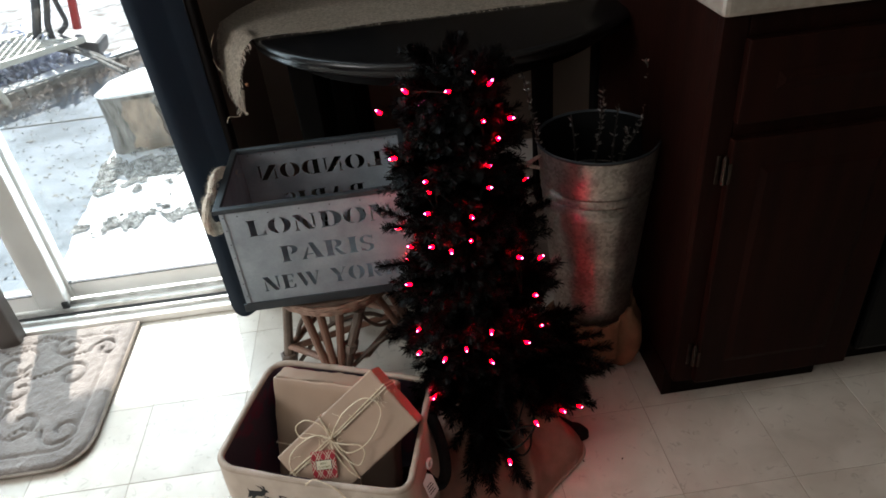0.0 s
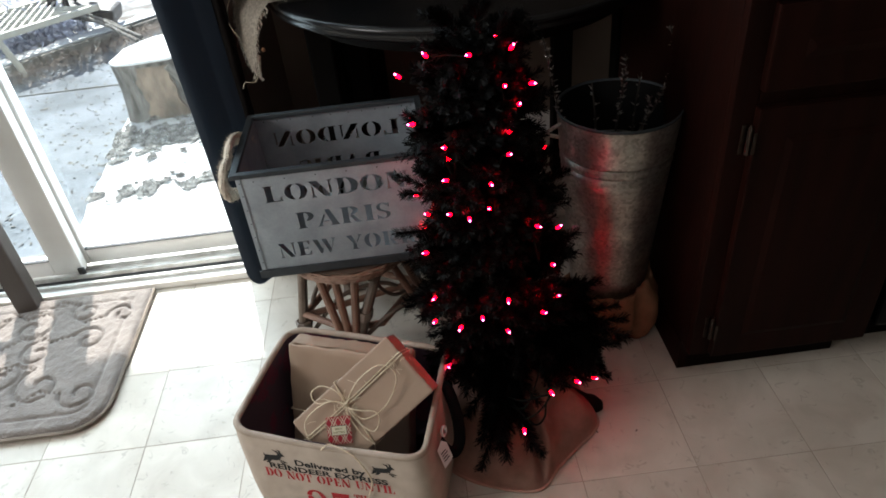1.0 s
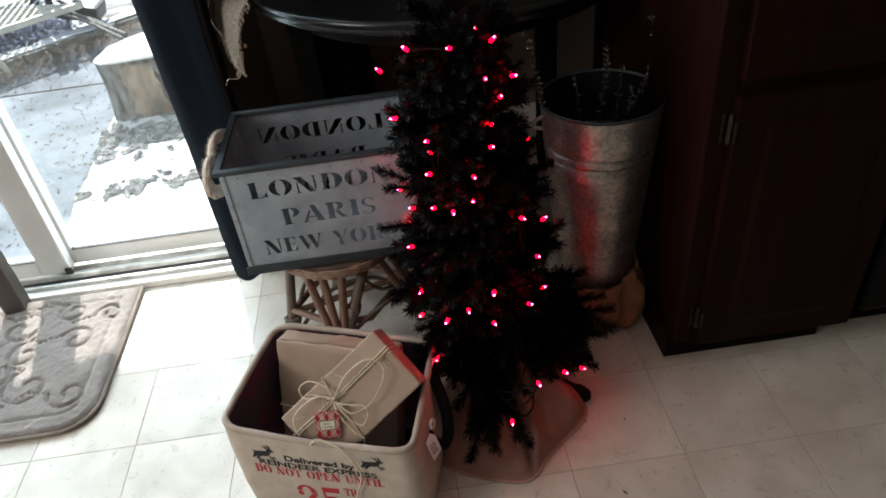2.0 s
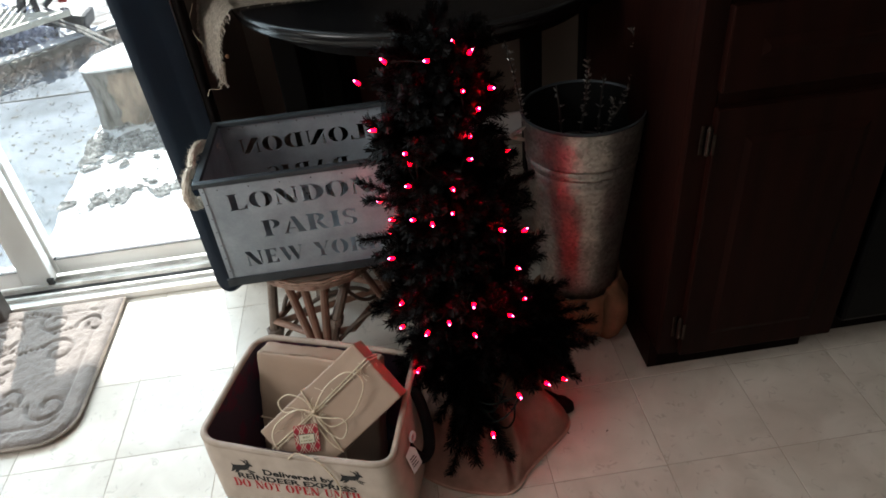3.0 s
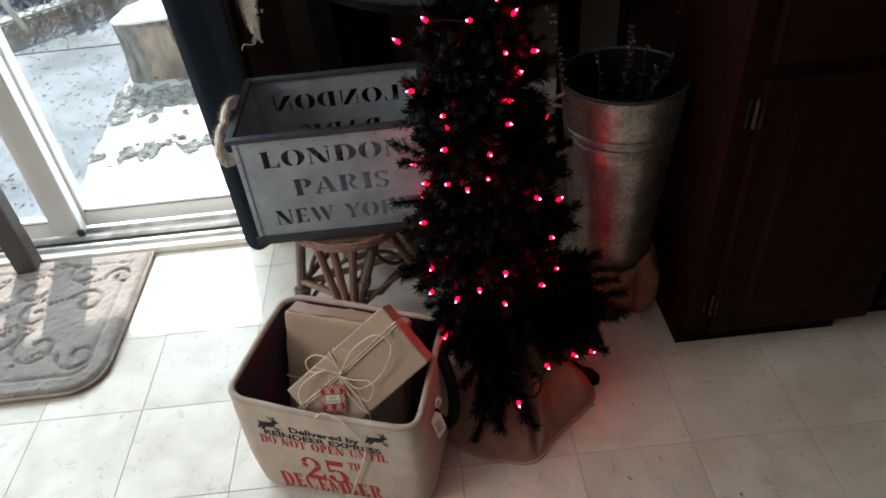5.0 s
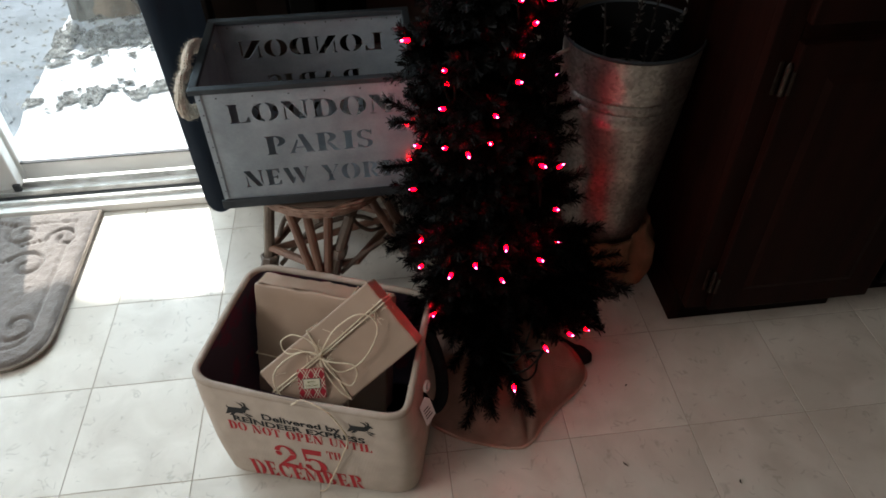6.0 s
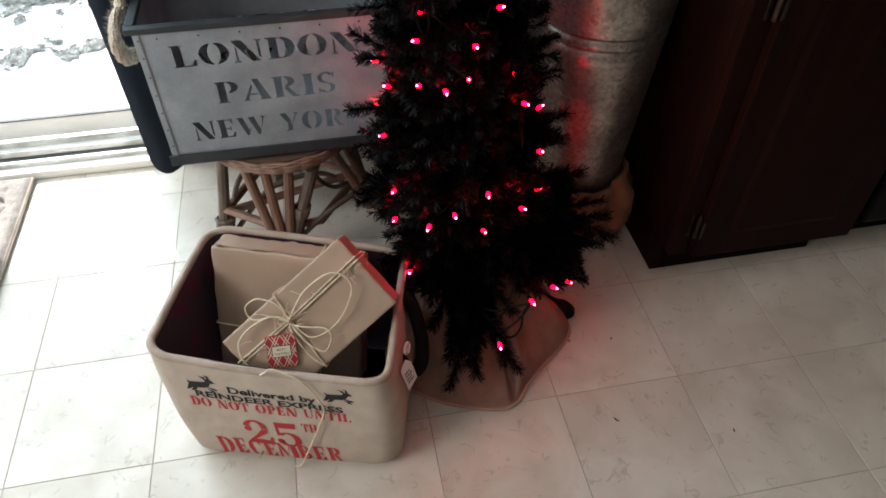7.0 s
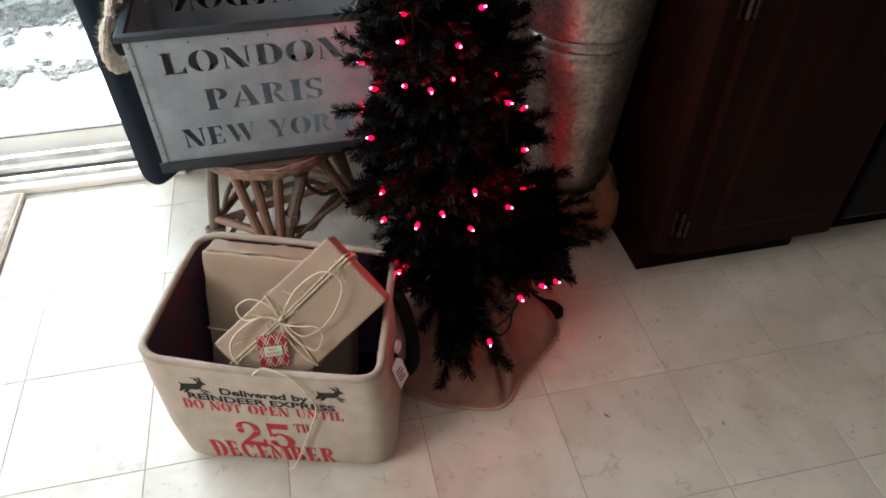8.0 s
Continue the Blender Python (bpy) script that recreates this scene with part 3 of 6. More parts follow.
verts, faces = [], []
for k in range(1300):
    x, y = rnd.uniform(-2.7, -1.36), rnd.uniform(2.0, 4.0)
    s, a = rnd.uniform(0.004, 0.013) * rnd.choice((0.6, 1.0, 1.3)), rnd.uniform(0, math.tau)
    i = len(verts)
    verts += [(x + s * math.cos(a), y + s * math.sin(a), -0.097), (x - 0.5 * s * math.sin(a), y + 0.5 * s * math.cos(a), -0.094), (x - s * math.cos(a), y - s * math.sin(a), -0.097), (x + 0.4 * s * math.sin(a), y - 0.4 * s * math.cos(a), -0.0985)]
    faces.append((i, i + 1, i + 2, i + 3))
tagged(raw("leaf_litter", verts, faces, M["bark"]), "dark bits of dry leaf scattered on the patio", "leaf litter", kind="stuff")

# bed behind a low concrete kerb that runs slantwise across the garden
KERB = Matrix.Translation((-1.98, 4.13, 0.0)) @ Matrix.Rotation(radians(43.3), 4, "Z")
kerb = thing("kerb", 0, 0, 0, label="low grey concrete kerb round a snowy bed", category="kerb", kind="structure")
kerb.matrix_basis = KERB
for k in range(9):
    part("kerb_stone", block(-2.4 + 0.56 * k, 0.0, -0.1, -1.846 + 0.56 * k, 0.15, -0.042 + rnd.uniform(-0.004, 0.004), 0.012), M["kerb"], kerb)
bm = bmesh.new()
for k in range(130):
    u0 = rnd.uniform(-2.2, 2.3)
    block(u0, 0.025, -0.045, u0 + rnd.uniform(0.05, 0.3), rnd.uniform(0.07, 0.145), -0.034 + rnd.uniform(0, 0.006), 0.004, bm=bm)
part("lying_snow", bm, M["snow"], kerb, "thin snow lying along the top")
bed = tagged(part("garden_bed", block(-4.5, 0.155, -0.1, 4.2, 5.0, -0.066), M["bed"]), "garden bed under thin patchy snow", "bed", kind="structure")
bed.matrix_basis = KERB

verts, faces = [], []
for k in range(1800):
    u, off = rnd.uniform(-0.45, 0.75), -abs(rnd.gauss(0, 0.13))
    at = KERB @ Vector((u, off, 0))
    a, lean, h = rnd.uniform(0, math.tau), rnd.uniform(0.6, 2.6), rnd.uniform(0.03, 0.12)
    d = Vector((math.cos(a) * lean, math.sin(a) * lean, 0.55)).normalized() * h
    w = Vector((-d.y, d.x, 0)).normalized() * rnd.uniform(0.0012, 0.0032)
    b = Vector((at.x, at.y, -0.1 + rnd.uniform(0, 0.03)))
    i = len(verts)
    verts += [b - w, b + w, b + d]
    faces.append((i, i + 1, i + 2))
tagged(raw("dry_grass", verts, faces, M["dead"]), "tangle of dead brown stalks and leaves along the kerb", "dry grass", kind="stuff")

# stump: a split block of weathered wood with snow on top
stump = thing("tree_stump", -1.185, 3.215, -0.1, 9, label="weathered wooden stump block with a snowy top", category="stump")
bm = bmesh.new()
ring = [(-0.185, -0.125), (-0.150, -0.165), (0.06, -0.185), (0.17, -0.10), (0.19, 0.08), (0.09, 0.15), (-0.02, 0.155), (-0.145, 0.03)]
fine = []
for k in range(8):
    a, b = Vector(ring[k]), Vector(ring[(k + 1) % 8])
    fine += [a.lerp(b, t / 7) for t in range(7)]
rings = []
for j in range(15):
    z = 0.292 * j / 14
    grow = 1.05 - 0.10 * min(1.0, j / 8) + 0.03 * max(0.0, (j - 10) / 4)
    rings.append([bm.verts.new((p.x * grow + 0.007 * noise.noise((p.x * 40, p.y * 40, z * 6)), p.y * grow + 0.008 * noise.noise((p.x * 40, p.y * 40, z * 6 + 9)), z + (0.008 * noise.noise((p.x * 9, p.y * 9, 0)) if j == 14 else 0))) for p in fine])
for a, b in zip(rings, rings[1:]):
    for k in range(len(fine)):
        bm.faces.new((a[k], a[(k + 1) % len(fine)], b[(k + 1) % len(fine)], b[k]))
bm.faces.new(rings[-1])
bm.faces.new(rings[0][::-1])
part("bark", bm, M["bark"], stump)
# the split face: a ragged slab of paler wood in the front
bm = bmesh.new()
left, right = [], []
for j in range(13):
    z = 0.035 + 0.240 * j / 12
    w0 = -0.074 + 0.026 * noise.noise((z * 20, 0.5, 0)) - 0.02 * max(0, (j - 7) / 5)
    w1 = 0.045 + 0.022 * noise.noise((z * 16, 7.5, 0)) + 0.03 * (1 - j / 12)
    lean_y = -0.187 + 0.006 * math.cos(j * 0.5)
    left.append((bm.verts.new((w0, lean_y + 0.004, z)), bm.verts.new((w0, lean_y + 0.03, z))))
    right.append((bm.verts.new((w1, lean_y - 0.014, z)), bm.verts.new((w1, lean_y + 0.02, z))))
for j in range(12):
    bm.faces.new((left[j][0], right[j][0], right[j + 1][0], left[j + 1][0]))
    bm.faces.new((left[j][1], left[j][0], left[j + 1][0], left[j + 1][1]))
    bm.faces.new((right[j][0], right[j][1], right[j + 1][1], right[j + 1][0]))
part("split_face", bm, M["cut_wood"], stump, "paler ragged split wood face")
bm = bmesh.new()
cap_rings = []
for f, z in ((0.99, 0.289), (1.005, 0.295), (0.985, 0.300), (0.6, 0.303), (0.2, 0.304)):
    cap_rings.append([bm.verts.new((p.x * f, p.y * f, z + 0.004 * noise.noise((p.x * f * 15, p.y * f * 15, 2)))) for p in fine])
for a, b in zip(cap_rings, cap_rings[1:]):
    for k in range(len(fine)):
        bm.faces.new((a[k], a[(k + 1) % len(fine)], b[(k + 1) % len(fine)], b[k]))
bm.faces.new(cap_rings[-1])
bm.faces.new(cap_rings[0][::-1])
part("snow_cap", bm, M["snow"], stump, "thin white cap of snow")
part("root", sweep(bend([(0.055, -0.20, 0.272), (0.10, -0.205, 0.20), (0.15, -0.215, 0.10), (0.185, -0.22, 0.01)], 6), 0.017, 8), M["bark"], stump, "slanting bark-covered stick")

# wire bench and clutter at the back of the patio
bench = thing("garden_bench", -2.165, 3.90, -0.1, 43.3, label="white painted garden bench with a lattice seat", category="bench")
part("seat_edge", block(-0.75, -0.018, 0.210, 0.52, 0.012, 0.245, 0.008), M["bench"], bench)
part("seat_edge", block(-0.75, 0.40, 0.222, 0.52, 0.425, 0.252, 0.008), M["bench"], bench)
for x in (0.0, -0.72):
    part("leg", sweep(bend([(x - 0.04, 0.0, 0.21), (x - 0.022, -0.004, 0.14), (x, -0.01, 0.05), (x + 0.004, -0.014, 0.0)]), 0.017, 8), M["bench"], bench)
    part("leg", sweep([(x, 0.41, 0.222), (x, 0.42, 0.05)], 0.017, 8), M["bench"], bench)
for k in range(27):
    x = -0.78 + k * 0.05
    for a, b in (((x, 0.0), (x + 0.30, 0.40)), ((x + 0.30, 0.0), (x, 0.40))):
        p0, p1 = Vector((*a, 0.232)), Vector((*b, 0.24))
        if -0.75 < p0.x < 0.52 and -0.75 < p1.x < 0.52:
            part("lattice_bar", sweep([p0, p1], 0.0065, 5), M["bench"], bench)

# loose scraps heaped in place of a blue-grey tarp by the bench
verts, faces = [], []
for k in range(2200):
    p = Vector((-2.30 + rnd.gauss(0, 0.13), 4.42 + rnd.gauss(0, 0.12), -0.06 + abs(rnd.gauss(0, 0.07))))
    d = Vector((rnd.gauss(0, 1), rnd.gauss(0, 1), rnd.gauss(0, 1))).normalized() * 0.03
    w = d.cross(Vector((rnd.gauss(0, 1), 0.3, 1))).normalized() * 0.012
    i = len(verts)
    verts += [p - d, p + w, p + d, p - w]
    faces.append((i, i + 1, i + 2, i + 3))
tagged(raw("shrub", verts, faces, M["shrub"]), "low heap of blue-grey scraps standing in for a tarp", "shrub", kind="stuff")

cart = thing("garden_cart", -1.888, 4.434, -0.066, label="dark metal garden cart with thin poles and red grip", category="cart")
bm = block(-0.125, -0.07, 0.075, 0.125, 0.13, 0.165, 0.02)
bmesh.ops.rotate(bm, verts=bm.verts, cent=(0, 0, 0.12), matrix=Matrix.Rotation(radians(14), 3, "Y"))
part("tray", bm, M["dark_steel"], cart)
for x in (-0.09, 0.08):
    part("foot", sweep([(x, 0.03, 0.10), (x * 1.2, 0.03, 0.0)], 0.010, 7), M["dark_steel"], cart)
for pts, r in (([(-0.10, 0, 0.60), (-0.165, 0, 0.358), (-0.232, 0, 0.165), (-0.20, 0, 0.115), (-0.13, 0, 0.13)], 0.026), ([(-0.04, 0.02, 0.58), (-0.112, 0.02, 0.352), (-0.150, 0.02, 0.24), (-0.15, 0.02, 0.13)], 0.019), ([(-0.07, 0, 0.55), (-0.042, 0, 0.343), (-0.036, 0, 0.25), (-0.09, 0, 0.20)], 0.015)):
    part("frame_tube", sweep(bend(pts, 6), r, 8), M["dark_steel"], cart)
part("grip", sweep(bend([(0.05, 0.05, 0.52), (0.018, 0.05, 0.324), (-0.004, 0.05, 0.20)], 5), 0.026, 8), M["red_paint"], cart, "red grip")
for dy, dz in ((-0.03, 0.0), (0.0, 0.02), (0.03, -0.015)):
    part("pole", sweep([(-0.114, dy, 0.14 + dz), (0.16, -0.24 + dy, 0.105), (0.40 + dy, -0.50, 0.075 + dz)], 0.010, 7), M["bark"], cart, "bare weathered pole")
shed = thing("wooden_fence", 0, 9.2, -0.1, label="pale snowy garden fence of upright boards", category="fence", kind="structure")
for k in range(40):
    part("board", block(-8 + k * 0.3, 0, 0, -8 + k * 0.3 + 0.285, 0.025, 1.7 + rnd.uniform(-0.01, 0.01), 0.004), M["bench"], shed)

# ---- navy drape beside the door ----
drape = thing("curtain", -0.555, 1.50, 0.0, label="dark navy drape hanging beside the glass door", category="curtain")
bm = bmesh.new()
cols, rows_n = 40, 30
grid = []
for i in range(cols + 1):
    u = i / cols
    col = []
    for j in range(rows_n + 1):
        v = (j / rows_n) ** 1.4
        corner = 1 - math.sqrt(max(0.0, 1 - (1 - min(1.0, u / 0.36)) ** 2))
        z0 = 0.118 + 0.045 * corner + 0.012 * u
        z = z0 + v * (1.98 - z0)
        x = 0.100 * u - 0.040 * v + 0.003 * math.sin(7 * v + 3 * u)
        y = 0.060 * u - 0.016 * math.sin(math.pi * min(1, u * 1.5)) - 0.004 * math.sin(9 * u) * min(1, v * 6 + 0.25)
        col.append(bm.verts.new((x, y, z)))
    grid.append(col)
for i in range(cols):
    for j in range(rows_n):
        bm.faces.new((grid[i][j], grid[i + 1][j], grid[i + 1][j + 1], grid[i][j + 1]))
bmesh.ops.solidify(bm, geom=list(bm.faces), thickness=0.022)
part("cloth", bm, M["drape"], drape, smooth=True)
part("rod", sweep([(-0.9, 0.04, 1.99), (0.10, 0.04, 1.99)], 0.012, 10), M["dark_steel"], drape)

side = thing("curtain", -0.545, 1.700, 0.0, label="dark brown curtain edge hanging behind the navy drape", category="curtain")
bm = bmesh.new()
grid = [[bm.verts.new((-0.06 + 0.125 * i / 24, 0.012 * math.sin(i * 0.8), z)) for z in (0.22, 0.9, 1.5, 2.02)] for i in range(25)]
for i in range(24):
    for j in range(3):
        bm.faces.new((grid[i][j], grid[i + 1][j], grid[i + 1][j + 1], grid[i][j + 1]))
bmesh.ops.solidify(bm, geom=list(bm.faces), thickness=0.005)
part("cloth", bm, M["brown_cloth"], side, smooth=True)

# ---- dark cloth hanging on the alcove wall ----
back = thing("wall_hanging", -0.34, ALCOVE_Y - 0.06, 0.0, label="black curtain panel hanging on the alcove wall", category="curtain")
bm = bmesh.new()
grid = [[bm.verts.new((-0.06 + 0.24 * i / 40, 0.018 * math.sin(i * 0.9), z)) for z in (0.12, 1.0, 1.6, 2.2)] for i in range(41)]
for i in range(40):
    for j in range(3):
        bm.faces.new((grid[i][j], grid[i + 1][j], grid[i + 1][j + 1], grid[i][j + 1]))
bmesh.ops.solidify(bm, geom=list(bm.faces), thickness=0.006)
part("cloth", bm, M["black_cloth"], back, smooth=True)

# ---- round table ----
TX, TY, TR, TZ = 0.07, 1.83, 0.475, 0.765
table = thing("round_table", TX, TY, 0.0, label="round black lacquered table with straight legs", category="table")
part("tabletop", lathe([(0.001, TZ), (TR - 0.012, TZ), (TR - 0.004, TZ - 0.003), (TR, TZ - 0.009), (TR - 0.001, TZ - 0.014), (TR - 0.007, TZ - 0.018), (TR - 0.003, TZ - 0.024),
                        (TR - 0.006, TZ - 0.031), (TR - 0.02, TZ - 0.034), (0.001, TZ - 0.034)], 96), M["table"], table, smooth=True)
part("apron", lathe([(0.40, TZ - 0.035), (0.40, TZ - 0.075), (0.38, TZ - 0.075), (0.38, TZ - 0.035)], 64), M["table_dull"], table)
for x, y in ((-0.36, -0.12), (0.40, -0.02), (-0.30, 0.25), (0.30, 0.25)):
    part("leg", block(x - 0.028, y - 0.028, 0.0, x + 0.028, y + 0.028, TZ - 0.036, 0.004), M["table_dull"], table)

runner = thing("table_runner", TX, TY, TZ, label="frayed natural burlap runner hanging over the table edge", category="table runner")
FRONT, BACKY = -0.190, 0.25
bm = bmesh.new()
nx, ny = 50, 14
grid = []
for i in range(nx + 1):
    u = i / nx
    col = []
    for j in range(ny + 1):
        y = FRONT + (BACKY - FRONT) * j / ny + 0.003 * math.sin(u * 23)
        edge = math.sqrt(max(0.0, TR ** 2 - y ** 2)) - 0.002
        s = -edge + u * 2 * edge
        col.append(bm.verts.new((s, y, 0.0035 + 0.0015 * noise.noise((s * 20, y * 20, 0)))))
    grid.append(col)
# the end that hangs over the edge, narrowing to a frayed tail
FLAP_FRONT = [Vector(p) for p in ((-0.425, -0.196, 0.005), (-0.444, -0.199, 0.004), (-0.469, -0.200, -0.018), (-0.481, -0.200, -0.040), (-0.489, -0.200, -0.065), (-0.497, -0.198, -0.110), (-0.503, -0.194, -0.154))]
FLAP_BACK = [Vector(p) for p in ((-0.536, 0.10, 0.006), (-0.545, 0.0, -0.005), (-0.549, -0.07, -0.045), (-0.541, -0.110, -0.090), (-0.530, -0.130, -0.125), (-0.520, -0.160, -0.150), (-0.506, -0.190, -0.157))]


def along(line, v):
    f = v * (len(line) - 1)
    i = min(int(f), len(line) - 2)
    return line[i].lerp(line[i + 1], f - i)


rows_f = 18
flap = []
for k in range(1, rows_f + 1):
    v = k / rows_f
    row = []
    for j in range(ny + 1):
        w = j / ny
        y0 = FRONT + (BACKY - FRONT) * w
        start = Vector((-math.sqrt(max(0.0, TR ** 2 - y0 ** 2)) + 0.002, y0, 0.0035))
        q = along(FLAP_FRONT, v).lerp(along(FLAP_BACK, v), w)
        s = min(1.0, v / 0.16)
        s = s * s * (3 - 2 * s)
        q = start.lerp(q, s if w > 0.02 else max(s, 0.6))
        q.x += 0.004 * math.sin(w * 15 + v * 3) * v * (1 - v) * 4
        q.y += 0.003 * math.sin(w * 21) * v
        row.append(q)
    flap.append([bm.verts.new(p) for p in row])
full = [f for f in reversed(flap)] + grid
for i in range(len(full) - 1):
    for j in range(ny):
        bm.faces.new((full[i][j], full[i + 1][j], full[i + 1][j + 1], full[i][j + 1]))
bmesh.ops.solidify(bm, geom=list(bm.faces), thickness=0.0022)
part("cloth", bm, M["burlap"], runner, smooth=True)
tip = Vector((-0.502, FRONT + 0.015, -0.155))
for k in range(150):
    v = rnd.uniform(0.2, 1.0)
    edge = FLAP_FRONT if k % 3 else FLAP_BACK
    p0 = along(edge, v)
    out = -1 if edge is FLAP_BACK else 1
    l = rnd.uniform(0.004, 0.016)
    part("fray", sweep([p0, p0 + Vector((out * l * 0.35, -0.002, -l * 0.35)), p0 + Vector((out * l * rnd.uniform(0.1, 0.6), -0.003, -l))], 0.0006, 4), M["burlap"], runner)
part("loose_thread", sweep(bend([(-0.502, -0.19, -0.155), (-0.515, -0.195, -0.168), (-0.535, -0.195, -0.166), (-0.545, -0.19, -0.182)], 5), 0.0007, 4), M["twine"], runner)
part("thread_knot", lathe([(0.001, -0.005), (0.004, -0.003), (0.005, 0.0), (0.004, 0.003), (0.001, 0.005)], 10), M["sack"], runner, "small brown frayed knot").matrix_basis = pose(-0.476, -0.20, -0.094)
for k in range(130):
    p0 = Vector((rnd.uniform(-0.42, 0.35), FRONT, 0.003))
    part("fray", sweep([p0, p0 + Vector((rnd.uniform(-0.003, 0.003), -rnd.uniform(0.004, 0.010), -0.001))], 0.0005, 4), M["burlap"], runner)
part("loose_thread", sweep(bend([(-0.536, -0.12, 0.005), (-0.552, -0.125, -0.03), (-0.549, -0.13, -0.06), (-0.535, -0.135, -0.085)], 5), 0.0009, 4), M["twine"], runner)
part("tassel", sweep(bend([tip + Vector((0.008, 0, 0.04)), tip + Vector((0.003, 0, 0.016)), tip + Vector((0.0, 0, -0.008)), tip + Vector((0.004, 0, -0.018))], 6), [0.0045] * 6 + [0.0042] * 6 + [0.003] * 6 + [0.0042], 7), M["burlap"], runner, "twisted frayed end")

# ---- kitchen cabinets ----
CX0, CX1, CF = 0.428, 0.812, 1.112
cab = thing("base_cabinet", CX0, CF, 0.0, label="dark cherry base cabinet with one door and drawer", category="cabinet")
W = CX1 - CX0
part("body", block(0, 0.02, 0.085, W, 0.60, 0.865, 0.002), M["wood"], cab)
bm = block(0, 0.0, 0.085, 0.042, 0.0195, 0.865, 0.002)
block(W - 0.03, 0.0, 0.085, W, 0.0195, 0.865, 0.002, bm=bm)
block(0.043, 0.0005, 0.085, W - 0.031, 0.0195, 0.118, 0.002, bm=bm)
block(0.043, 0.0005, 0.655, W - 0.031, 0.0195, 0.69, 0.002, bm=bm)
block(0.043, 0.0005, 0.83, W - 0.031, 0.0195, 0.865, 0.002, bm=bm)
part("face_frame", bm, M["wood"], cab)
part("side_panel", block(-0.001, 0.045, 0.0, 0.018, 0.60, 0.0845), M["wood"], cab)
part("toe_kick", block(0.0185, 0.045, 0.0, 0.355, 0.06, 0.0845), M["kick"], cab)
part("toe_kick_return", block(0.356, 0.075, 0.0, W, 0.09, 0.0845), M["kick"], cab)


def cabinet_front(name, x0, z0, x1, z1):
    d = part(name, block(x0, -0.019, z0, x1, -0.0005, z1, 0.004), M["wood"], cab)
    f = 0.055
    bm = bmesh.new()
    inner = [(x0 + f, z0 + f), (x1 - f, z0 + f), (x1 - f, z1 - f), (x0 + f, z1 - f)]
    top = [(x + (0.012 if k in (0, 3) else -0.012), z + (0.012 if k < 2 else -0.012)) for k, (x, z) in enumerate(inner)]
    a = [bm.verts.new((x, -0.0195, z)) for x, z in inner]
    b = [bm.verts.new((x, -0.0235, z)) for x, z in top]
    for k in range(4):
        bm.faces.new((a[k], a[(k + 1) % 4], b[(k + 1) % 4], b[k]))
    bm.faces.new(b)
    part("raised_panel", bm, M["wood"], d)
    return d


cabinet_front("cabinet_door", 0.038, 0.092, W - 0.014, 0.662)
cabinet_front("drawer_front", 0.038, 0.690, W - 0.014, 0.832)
for z in (0.165, 0.600):
    h = part("hinge", block(0.0215, -0.0030, z - 0.028, 0.0285, -0.0005, z + 0.028, 0.0012), M["hinge"], cab, "worn nickel hinge")
    part("leaf", block(0.0345, -0.0225, z - 0.020, 0.0400, -0.0195, z + 0.020, 0.0010), M["hinge"], h)
    part("knuckle", sweep([(0.0320, -0.012, z - 0.024), (0.0320, -0.012, z + 0.024)], 0.0046, 10), M["hinge"], h)
    part("finial", sweep([(0.0320, -0.012, z + 0.0245), (0.0320, -0.012, z + 0.031)], [0.0042, 0.0018], 8), M["hinge"], h)

dw = thing("dishwasher", CX1 + 0.004, CF, 0.0, label="black dishwasher built in beside the cabinet", category="dishwasher")
part("body", block(0, 0.03, 0.10, 0.595, 0.58, 0.86), M["black_appliance"], dw)
part("front_panel", block(0.002, -0.015, 0.115, 0.593, 0.0295, 0.72, 0.008), M["black_appliance"], dw)
part("control_panel", block(0.002, -0.02, 0.724, 0.593, 0.0295, 0.855, 0.008), M["black_appliance"], dw)
part("handle", sweep([(0.1, -0.045, 0.70), (0.495, -0.045, 0.70)], 0.009, 10), M["black_appliance"], dw)
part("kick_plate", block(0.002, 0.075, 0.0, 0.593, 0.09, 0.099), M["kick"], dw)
cab2 = thing("base_cabinet", CX1 + 0.606, CF, 0.0, label="dark cherry base cabinet at the end of the run", category="cabinet")
part("body", block(0, 0.0, 0.085, 0.8, 0.60, 0.865, 0.003), M["wood"], cab2)
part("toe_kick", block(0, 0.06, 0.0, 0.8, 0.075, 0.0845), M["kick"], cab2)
part("cabinet_door", block(0.03, -0.019, 0.10, 0.38, -0.0005, 0.66, 0.004), M["wood"], cab2)
part("cabinet_door", block(0.40, -0.019, 0.10, 0.77, -0.0005, 0.66, 0.004), M["wood"], cab2)
part("drawer_front", block(0.03, -0.019, 0.69, 0.77, -0.0005, 0.832, 0.004), M["wood"], cab2)
top = part("worktop", block(CX0 - 0.014, CF - 0.026, 0.8715, EAST - 0.005, CF + 0.62, 0.905, 0.008), M["counter"])
tagged(top, "pale laminate kitchen worktop", "worktop")

